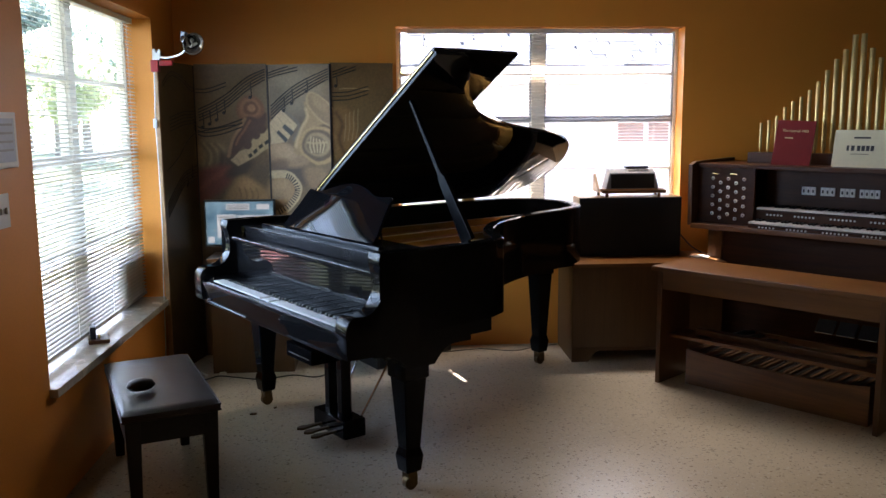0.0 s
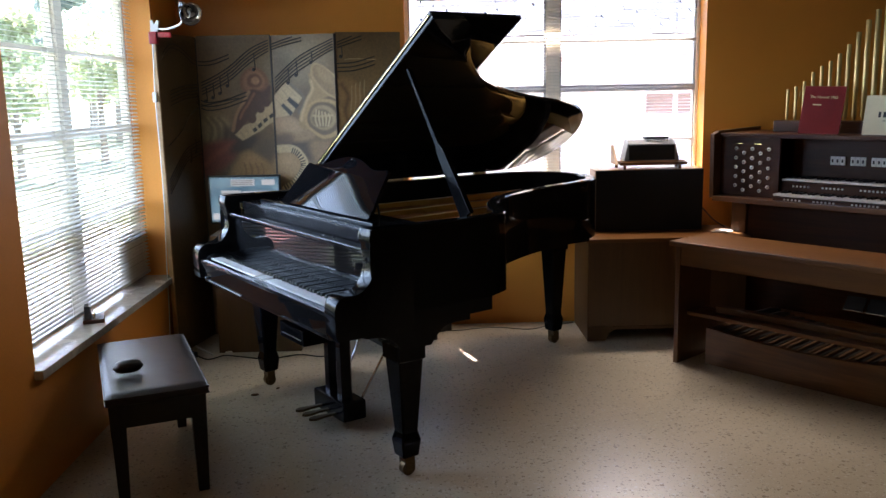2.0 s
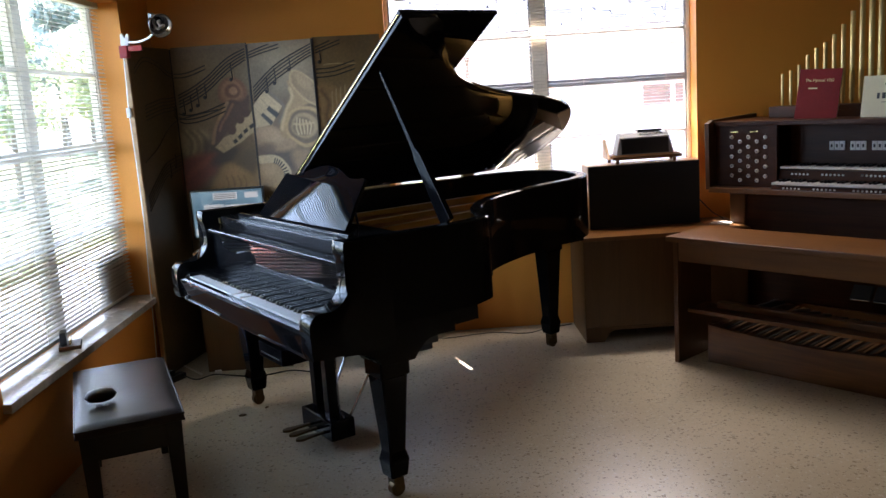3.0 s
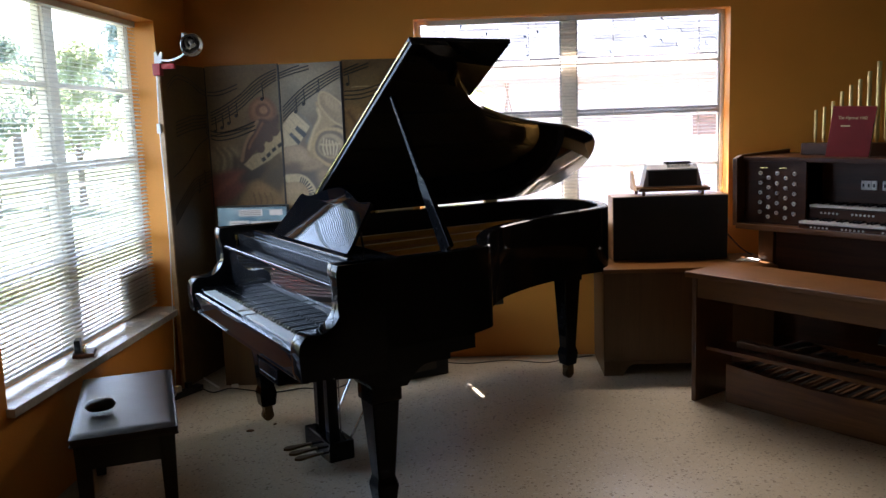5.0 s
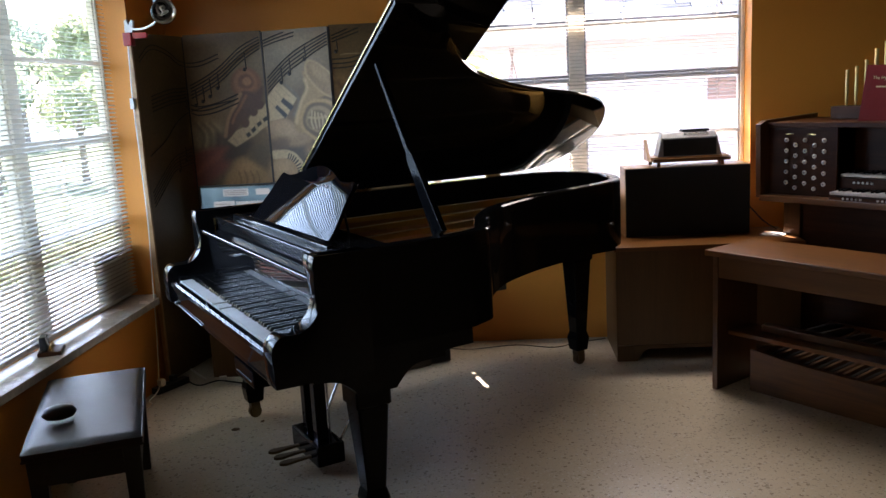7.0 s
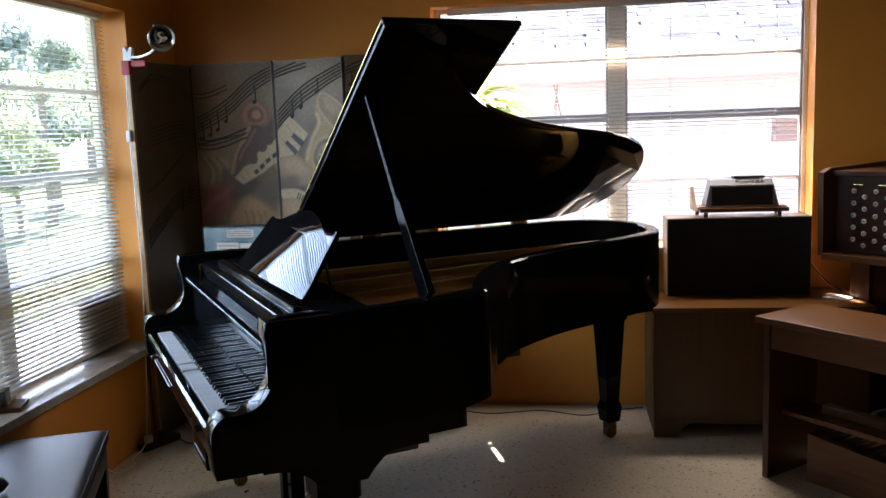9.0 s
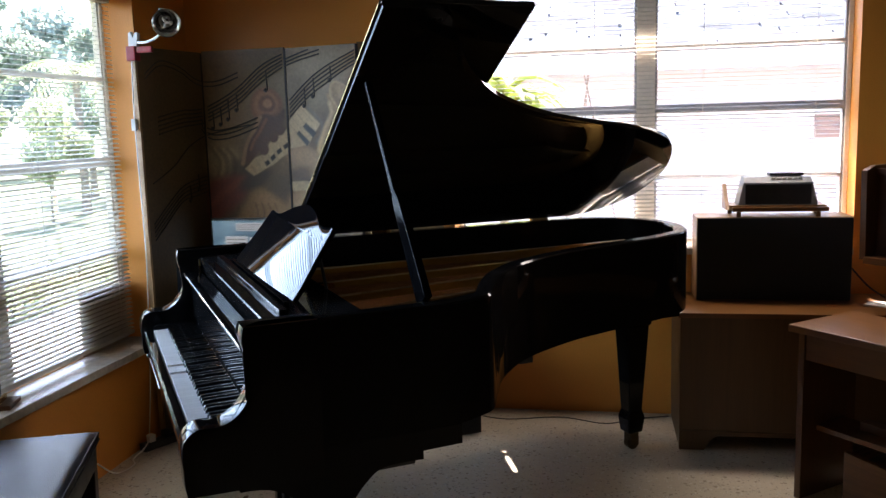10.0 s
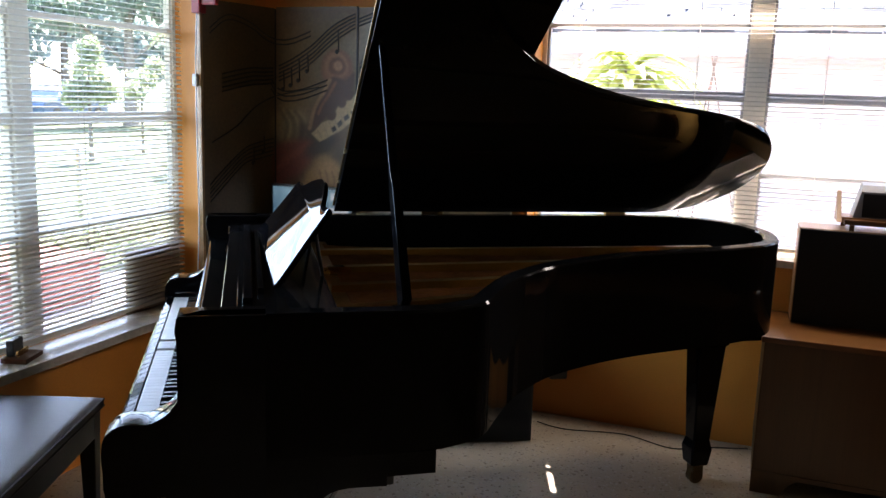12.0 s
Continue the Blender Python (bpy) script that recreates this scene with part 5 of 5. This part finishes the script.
for x in (-0.06, 0.02):
    part("plug", box(x - 0.016, x + 0.016, -0.016, 0.016, 0.0355, 0.07, 0.004), WHITE if x < 0 else SATIN, STRIP)
solid("white_cable", tube([(-1.16, 4.80, 0.05), (-1.15, 4.72, 0.03), (-1.17, 4.66, 0.006), (-1.13, 4.60, 0.005), (-1.16, 4.50, 0.005), (-1.195, 4.42, 0.08)], 0.0035), WHITE, None, "loose white cable by the wall", "cable", smooth=True)
solid("black_cable", tube([(-1.06, 4.92, 0.02), (-0.98, 4.88, 0.005), (-0.90, 4.95, 0.005), (-0.80, 4.92, 0.005), (-0.62, 4.86, 0.005), (-0.45, 4.93, 0.005), (-0.3, 4.88, 0.005), (-0.2, 5.0, 0.005)], 0.004), SATIN, None, "black cables tangled on the floor", "cable", smooth=True)
solid("white_stick", rod((-1.15, 5.18, 0.012), (-0.97, 4.96, 0.008), 0.006), WHITE, None, "thin white stick lying by the screen", "stick")
solid("cable_end", box(-0.02, 0.02, -0.012, 0.012, 0, 0.018, 0.004), WHITE, pose(-0.88, 4.985, 0, 0, 0, 20), "white cable connector on the floor", "connector")
LEAFM = mat("dry_leaf", (0.12, 0.07, 0.03), 0.8, var=0.3, size=40)
solid("dry_leaf", prism(smooth_line([(-0.018, 0), (-0.006, 0.010), (0.010, 0.008), (0.020, 0), (0.008, -0.010), (-0.008, -0.008)], 3, True), 0.001, 0.009, "z", 0.002), LEAFM, pose(-0.584, 4.244, 0, 0, 0, 15), "dry brown leaf fragment on the floor", "leaf")
solid("dry_leaf", prism(smooth_line([(-0.012, 0), (0.0, 0.007), (0.014, 0), (0.0, -0.008)], 3, True), 0.001, 0.006, "z"), LEAFM, pose(-0.48, 4.34, 0, 0, 0, 60), "dry brown leaf fragment on the floor", "leaf")

# ---- outdoors ----
GRASS = mat("grass", (0.075, 0.10, 0.035), 0.9, var=0.4, size=1.5, fine=80, bump=0.3)
ROADM = mat("pale_asphalt", (0.22, 0.21, 0.20), 0.9, var=0.15, size=1, fine=90)
STUCCO = mat("white_stucco", (0.60, 0.60, 0.60), 0.8, var=0.06, size=2, fine=120, bump=0.2)
SHINGLE = mat("grey_shingle", (0.125, 0.13, 0.145), 0.85, var=0.3, size=5, fine=60, bump=0.2, per_piece=0.55)
gloss(SHINGLE, 0.08)


def leafy(name, base, through_leaf):
    """Leaf surface that also lets light through."""
    m = mat(name, base, 0.55, var=0.5, size=2, fine=30, per_piece=0.15)
    nt = m.node_tree
    tr, mx = nt.nodes.new("ShaderNodeBsdfTranslucent"), nt.nodes.new("ShaderNodeMixShader")
    tr.inputs[0].default_value = (*through_leaf, 1)
    mx.inputs[0].default_value = 0.55
    nt.links.new(nt.nodes["Principled BSDF"].outputs[0], mx.inputs[1])
    nt.links.new(tr.outputs[0], mx.inputs[2])
    nt.links.new(mx.outputs[0], nt.nodes["Material Output"].inputs[0])
    return m


LEAF = leafy("leaf_green", (0.27, 0.31, 0.20), (0.50, 0.56, 0.34))
DARKLEAF = leafy("leaf_dark", (0.19, 0.24, 0.20), (0.36, 0.44, 0.34))
BARK = mat("bark", (0.22, 0.18, 0.14), 0.9, var=0.3, size=6, fine=50, bump=0.5)
solid("ground", box(-300, 300, -300, 300, -0.4, -0.15), GRASS, label="sunlit lawn round the house", category="ground", kind="structure")
solid("road", box(-34, -27, -120, 140, -0.148, -0.14), ROADM, label="pale sunlit road beyond the lawn", category="road", kind="structure")
solid("roof_eave", box(XL - 1.0, XR + 0.4, YB + TH, YB + TH + 0.50, 2.40, 2.50), STUCCO, label="white boarded eave over the rear window", category="eave", kind="structure")
solid("roof_eave_side", box(XL - TH - 0.6, XL - TH, YN, YB + TH, 2.40, 2.50), STUCCO, label="white boarded eave over the side window", category="eave", kind="structure")
HOUSE = thing("neighbour_house", pose(0, 11.6, -0.15), "low white stucco house with a grey shingle roof", "house")
part("wall", box(-2.5, 13, 0, 6, 0, 2.5), STUCCO, HOUSE)
part("fascia", box(-2.9, 13.4, -0.72, -0.69, 2.16, 2.36), STUCCO, HOUSE)
part("soffit", box(-2.9, 13.4, -0.69, 0.0, 2.30, 2.33), STUCCO, HOUSE)
part("roof", prism([(-0.74, 2.365), (3.0, 3.95), (6.74, 2.365)], -3.0, 13.5, "x"), SHINGLE, HOUSE)
for x in (7.5,):
    w = part("window", box(x, x + 1.1, -0.03, -0.002, 0.95, 1.95, 0.01), mat("dark_pane", (0.05, 0.055, 0.06), 0.15), HOUSE)
    part("frame", box(x - 0.06, x + 1.16, -0.02, -0.004, 0.89, 2.01, 0.01), ALUM, w)
SHUTTER = mat("red_brown_shutter", (0.26, 0.18, 0.15), 0.6, var=0.15, size=8)
for x in (3.36, 3.79):
    w = part("window", box(x, x + 0.36, -0.03, -0.002, 1.38, 1.64, 0.01), SHUTTER, HOUSE)
    part("frame", box(x - 0.03, x + 0.39, -0.02, -0.004, 1.35, 1.67, 0.008), STUCCO, w)
rnd = random.Random(11)
sh = [to_mesh("shingle", box(0, 0.333 + 0.01 * k, 0, 0.20, 0, 0.022 + 0.006 * k), SHINGLE) for k in range(3)]
slope = math.degrees(math.atan2(1.585, 3.74))
for r in range(11):
    for c in range(26):
        x = -2.2 + 0.34 * c + 0.17 * (r % 2) + rnd.uniform(-0.02, 0.02)
        y = -0.745 + 0.17 * r
        share("shingle", sh[rnd.randrange(3)], HOUSE, pose(x, y, 2.368 + (y + 0.74) * 1.585 / 3.74, slope + 3, 0, rnd.uniform(-1, 1)))
rest = bmesh.new()
for r in range(11, 19):
    for c in range(30):
        x = -2.6 + 0.34 * c + 0.17 * (r % 2) + rnd.uniform(-0.02, 0.02)
        y = -0.745 + 0.17 * r
        add_box(rest, 0, 0.32, 0, 0.2, 0, 0.014, 0, pose(x, y, 2.368 + (y + 0.74) * 1.585 / 3.74, slope + 3))
tagged(part("shingle_rest", rest, SHINGLE, HOUSE), kind="stuff")


def crown(bm, c, r, n, size, rnd):
    """Leaves scattered in a lumpy volume, turned every way."""
    for _ in range(n):
        while True:
            p = Vector([rnd.uniform(-1, 1) for _ in range(3)])
            if 0.25 < p.length < 1:
                break
        p = Vector((p.x * r[0], p.y * r[1], p.z * r[2])) * (0.75 + 0.25 * noise.noise(p * 2.3 + Vector(c)))
        m = Matrix.Translation(Vector(c) + p) @ Euler([rnd.uniform(0, 6.28) for _ in range(3)]).to_matrix().to_4x4()
        s = size * rnd.uniform(0.6, 1.3)
        v = [bm.verts.new(m @ Vector(q)) for q in ((-s, 0, 0), (0, -s * 0.45, 0.1 * s), (s, 0, 0), (0, s * 0.45, 0.1 * s))]
        bm.faces.new(v)


def tree(x, y, h, cz, clumps, material, size, n, seed, label, r0=0.09):
    rnd = random.Random(seed)
    t = thing("tree", pose(x, y, -0.15), label, "tree", "garden trees")
    bm = bmesh.new()
    top = (rnd.uniform(-0.1, 0.1) * h, rnd.uniform(-0.1, 0.1) * h, h * 0.85)
    add_lathe(bm, [(r0 * 1.3, 0), (r0, h * 0.08), (r0 * 0.75, h * 0.4), (r0 * 0.3, h * 0.8)], None, 10)
    for c, r in clumps:
        add_tube(bm, [(0, 0, min(c[2] * 0.55, h * 0.6)), (c[0] * 0.5, c[1] * 0.5, c[2] * 0.75), (c[0], c[1], c[2])], r0 * 0.3, 6)
    part("trunk", bm, BARK, t)
    bm = bmesh.new()
    for c, r in clumps:
        crown(bm, c, r, n, size, rnd)
    tagged(part("crown", bm, material, t), kind="stuff")


tree(-12.2, 16.2, 2.5, 1.9, [((0, 0, 1.85), (0.5, 0.5, 0.6)), ((0.15, 0.3, 1.5), (0.4, 0.45, 0.4)), ((-0.1, -0.3, 1.4), (0.35, 0.4, 0.4)), ((0, 0.05, 2.35), (0.3, 0.3, 0.35))], LEAF, 0.07, 650, 1, "small bushy green garden tree", 0.05)
tree(-12.5, 18.2, 2.3, 1.8, [((0, 0.1, 1.8), (0.45, 0.5, 0.35)), ((0.1, -0.4, 1.5), (0.3, 0.35, 0.25)), ((0, 0.5, 2.1), (0.3, 0.35, 0.3))], LEAF, 0.06, 350, 2, "thin young garden tree", 0.035)
tree(-22.0, 29.0, 7.5, 5, [((0, 0, 5.2), (2.4, 2.6, 1.6)), ((1.0, 2.2, 4.6), (1.8, 1.8, 1.2)), ((-1, -2.4, 4.4), (1.8, 2.0, 1.1)), ((0, 1, 6.6), (1.6, 1.6, 1.0))], DARKLEAF, 0.22, 900, 3, "large dark broad-leaved tree", 0.25)
tree(-20.0, 37.0, 6.5, 5, [((0, 0, 4.6), (2.2, 2.2, 1.5)), ((0.5, 2.0, 3.8), (1.6, 1.8, 1.0)), ((-0.5, -2.0, 4.0), (1.6, 1.8, 1.0))], DARKLEAF, 0.22, 800, 4, "large dark broad-leaved tree", 0.22)
tree(-9.0, 15.4, 2.6, 2, [((0, 0, 1.9), (0.6, 0.6, 0.55)), ((0.1, 0.6, 1.4), (0.5, 0.5, 0.45)), ((0.2, -0.5, 1.2), (0.5, 0.5, 0.5))], LEAF, 0.08, 600, 5, "leafy garden shrub tree", 0.05)
tree(-26.0, 20.0, 6.0, 4, [((0, 0, 4.0), (2.4, 2.6, 1.5)), ((0.5, 2.4, 3.2), (1.8, 1.8, 1.2)), ((-0.5, -2.4, 3.4), (1.8, 2.0, 1.2))], DARKLEAF, 0.2, 800, 6, "large broad-leaved tree across the road", 0.2)
tree(-8.5, 24.0, 4.6, 3.4, [((0, 0, 3.2), (1.6, 1.6, 1.1)), ((0.8, -1.4, 2.6), (1.2, 1.2, 0.9)), ((-0.6, 1.6, 2.4), (1.3, 1.4, 1.0))], LEAF, 0.14, 750, 7, "spreading light green garden tree", 0.1)
tree(-12.5, 37.0, 7.0, 5, [((0, 0, 4.6), (2.6, 2.8, 1.8)), ((1.5, -2.6, 3.6), (2.0, 2.0, 1.4)), ((-1, 2.6, 3.8), (2.0, 2.2, 1.4))], DARKLEAF, 0.22, 800, 8, "broad dark tree at the end of the lawn", 0.2)
tree(-17.0, 46.0, 7.5, 5.5, [((0, 0, 5.0), (2.8, 2.8, 1.9)), ((1.8, -2.6, 4.0), (2.2, 2.2, 1.5)), ((-1.4, 2.8, 4.2), (2.2, 2.4, 1.5))], DARKLEAF, 0.24, 800, 9, "tall broad-leaved tree far down the lawn", 0.22)
tree(-8.7, 19.4, 4.2, 3, [((0, 0, 2.6), (1.1, 1.1, 0.8)), ((0.8, -0.9, 1.9), (0.9, 0.9, 0.7)), ((-0.7, 0.9, 1.8), (1.0, 1.0, 0.8)), ((0.1, 0.2, 3.4), (0.7, 0.7, 0.5))], LEAF, 0.10, 700, 12, "light green leafy tree on the lawn", 0.08)
tree(-11.6, 20.8, 4.8, 3, [((0, 0, 3.0), (1.3, 1.3, 0.9)), ((0.9, -1.0, 2.2), (1.0, 1.0, 0.8)), ((-0.9, 1.0, 2.2), (1.1, 1.1, 0.8)), ((0.1, 0.3, 3.9), (0.8, 0.8, 0.6))], DARKLEAF, 0.11, 700, 13, "dense garden tree on the lawn", 0.09)
# Distance haze is put into the leaf colour: paler and bluer than DARKLEAF.
HAZY = leafy("leaf_far_haze", (0.24, 0.30, 0.28), (0.40, 0.48, 0.42))
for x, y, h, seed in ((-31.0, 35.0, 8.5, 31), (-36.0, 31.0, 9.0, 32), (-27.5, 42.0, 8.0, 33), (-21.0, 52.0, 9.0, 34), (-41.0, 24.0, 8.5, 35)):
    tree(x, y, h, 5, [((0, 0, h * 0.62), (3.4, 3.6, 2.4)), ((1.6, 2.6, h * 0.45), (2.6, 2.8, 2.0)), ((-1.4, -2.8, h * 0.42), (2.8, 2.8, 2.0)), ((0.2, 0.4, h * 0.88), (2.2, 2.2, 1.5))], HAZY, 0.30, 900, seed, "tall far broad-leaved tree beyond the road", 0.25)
PALM = thing("palm_tree", pose(-9.5, 17.2, -0.15), "slim palm tree with arching fronds", "palm", "garden trees")
part("trunk", lathe([(0.11, 0), (0.09, 0.3), (0.075, 1.5), (0.07, 3.0)], None, 12), BARK, PALM)
rnd = random.Random(9)
for k in range(16):
    a = 2 * math.pi * k / 16 + rnd.uniform(-0.15, 0.15)
    up = rnd.uniform(0.1, 0.9)
    spine = [Vector((math.cos(a) * d * 1.5, math.sin(a) * d * 1.5, 3.0 + up * d - 1.25 * d * d)) for d in (0, 0.2, 0.4, 0.6, 0.8, 1.0)]
    bm = bmesh.new()
    across = Vector((-math.sin(a), math.cos(a), 0))
    for i in range(5):
        for s in (-1, 1):
            for f in (0.0, 0.33, 0.66):
                p = spine[i].lerp(spine[i + 1], f)
                q = p + across * s * (0.34 - 0.05 * i) + Vector((0, 0, -0.12)) + (spine[i + 1] - spine[i]) * 0.5
                v = [bm.verts.new(c) for c in (p, p + (spine[i + 1] - spine[i]) * 0.12, q)]
                bm.faces.new(v)
    add_tube(bm, spine, 0.012, 5)
    part("frond", bm, LEAF, PALM)
BLUE = mat("blue_car_paint", (0.055, 0.10, 0.18), 0.25, var=0.1, coat=0.5)
CAR = thing("parked_car", pose(-25.2, 28.6, -0.14, 0, 0, 100), "blue parked estate car beside the road", "car")
part("body", prism(smooth_line([(-2.1, 0.35), (-2.15, 0.75), (-1.9, 0.92), (-1.2, 1.0), (-0.6, 1.42), (0.6, 1.46), (1.5, 1.38), (2.05, 0.95), (2.1, 0.4)], 4), -0.85, 0.85, "y", 0.06), BLUE, CAR)
for s in (-0.86, 0.86):
    part("side_window", prism([(-1.0, 1.02), (-0.55, 1.36), (1.3, 1.34), (1.65, 1.02)], min(s, s * 0.98), max(s, s * 0.98), "y"), SATIN, CAR)
    for x in (-1.35, 1.35):
        w = part("wheel", lathe([(0.2, -0.09), (0.32, -0.09), (0.33, 0), (0.32, 0.09), (0.2, 0.09)], Matrix.Translation((x, s * 0.92, 0.33)) @ pose(0, 0, 0, 90), 20), SATIN, CAR)
        part("rim", lathe([(0.02, -0.095), (0.2, -0.095), (0.2, 0.095), (0.02, 0.095)], Matrix.Translation((x, s * 0.92, 0.33)) @ pose(0, 0, 0, 90), 16), STEEL, w)
FENCE = thing("wire_fence", pose(0, 0, -0.15), "low galvanised pipe fence across the lawn", "fence")
posts = [(-6.9, 6.2), (-6.7, 8.0), (-6.5, 9.8), (-6.3, 11.6), (-6.1, 13.4), (-5.9, 15.2)]
for x, y in posts:
    part("post", lathe([(0.03, 0), (0.03, 0.86), (0.036, 0.86), (0.03, 0.9), (0.005, 0.92)], pose(x, y, 0), 10), STEEL, FENCE)
for a, b in zip(posts, posts[1:]):
    part("rail", rod((*a, 0.84), (*b, 0.84), 0.018, 8), STEEL, FENCE)
PINK = mat("terracotta_paint", (0.42, 0.14, 0.11), 0.7, var=0.15, size=4)
PLANTER = thing("terracotta_planter", pose(-3.75, 6.1, -0.15), "large pinkish terracotta planter box", "planter")
part("box", box(-0.5, 0.35, -0.2, 0.62, 0, 0.34, 0.02), PINK, PLANTER)
part("rim", box(-0.53, 0.38, -0.23, 0.65, 0.341, 0.39, 0.015), PINK, PLANTER)
HEDGE = thing("flower_hedge", pose(-4.4, 7.9, -0.15), "low leafy flowering hedge by the house", "hedge")
bm = bmesh.new()
rnd = random.Random(21)
for k in range(9):
    crown(bm, (rnd.uniform(-0.4, 0.5), -0.9 + 0.32 * k, 0.22), (0.42, 0.35, 0.26), 420, 0.035, rnd)
tagged(part("leaves", bm, LEAF, HEDGE), kind="stuff")
for k in range(5):
    part("stem", rod((0.0, -0.8 + 0.5 * k, 0), (0.05, -0.78 + 0.5 * k, 0.3), 0.012, 6), BARK, HEDGE)
YLEAF = leafy("leaf_yellow_green", (0.26, 0.29, 0.07), (0.60, 0.66, 0.20))
PLANT = thing("potted_plant", pose(0.05, 9.3, -0.15), "broad-leaved potted plant outside the rear window", "plant")
part("pot", lathe([(0.16, 0), (0.22, 0.4), (0.24, 0.4), (0.24, 0.45), (0.2, 0.45)], None, 20), PINK, PLANT)
part("stem", rod((0, 0, 0.4), (0.05, 0, 1.97), 0.04), BARK, PLANT)
rnd = random.Random(4)
for k in range(84):
    a, up, ln = rnd.uniform(0, 6.28), rnd.uniform(0.1, 1.1), rnd.uniform(0.32, 0.72)
    base = Vector((0.05, 0, rnd.uniform(1.67, 2.02)))
    d, s = Vector((math.cos(a), math.sin(a), 0)), Vector((-math.sin(a), math.cos(a), 0))
    bm = bmesh.new()
    rows = []
    for u, w in ((0, 0.02), (0.3, 0.05), (0.6, 0.055), (0.85, 0.03), (1.0, 0.004)):
        c = base + d * ln * u + Vector((0, 0, ln * (up * u - 0.75 * u * u)))
        rows.append([bm.verts.new(c - s * w), bm.verts.new(c - Vector((0, 0, 0.012))), bm.verts.new(c + s * w)])
    for p, q in zip(rows, rows[1:]):
        for i in (0, 1):
            bm.faces.new((p[i], p[i + 1], q[i + 1], q[i]))
    part("leaf", bm, YLEAF, PLANT)
TRIPOD = thing("garden_tripod", pose(0.86, 8.2, -0.15), "slim tripod trellis of dark canes in the yard", "trellis")
for a in (0.3, 2.4, 4.5):
    part("cane", rod((0.42 * math.cos(a), 0.42 * math.sin(a), 0), (-0.02 * math.cos(a), -0.02 * math.sin(a), 2.0), 0.006, 6), BARK, TRIPOD)
solid("pavement", box(-4, 9, 5.78, 11.58, -0.149, -0.12), mat("pale_concrete", (0.36, 0.35, 0.335), 0.9, var=0.1, size=1.5, fine=90, bump=0.2), label="pale concrete yard between the houses", category="pavement", kind="structure")
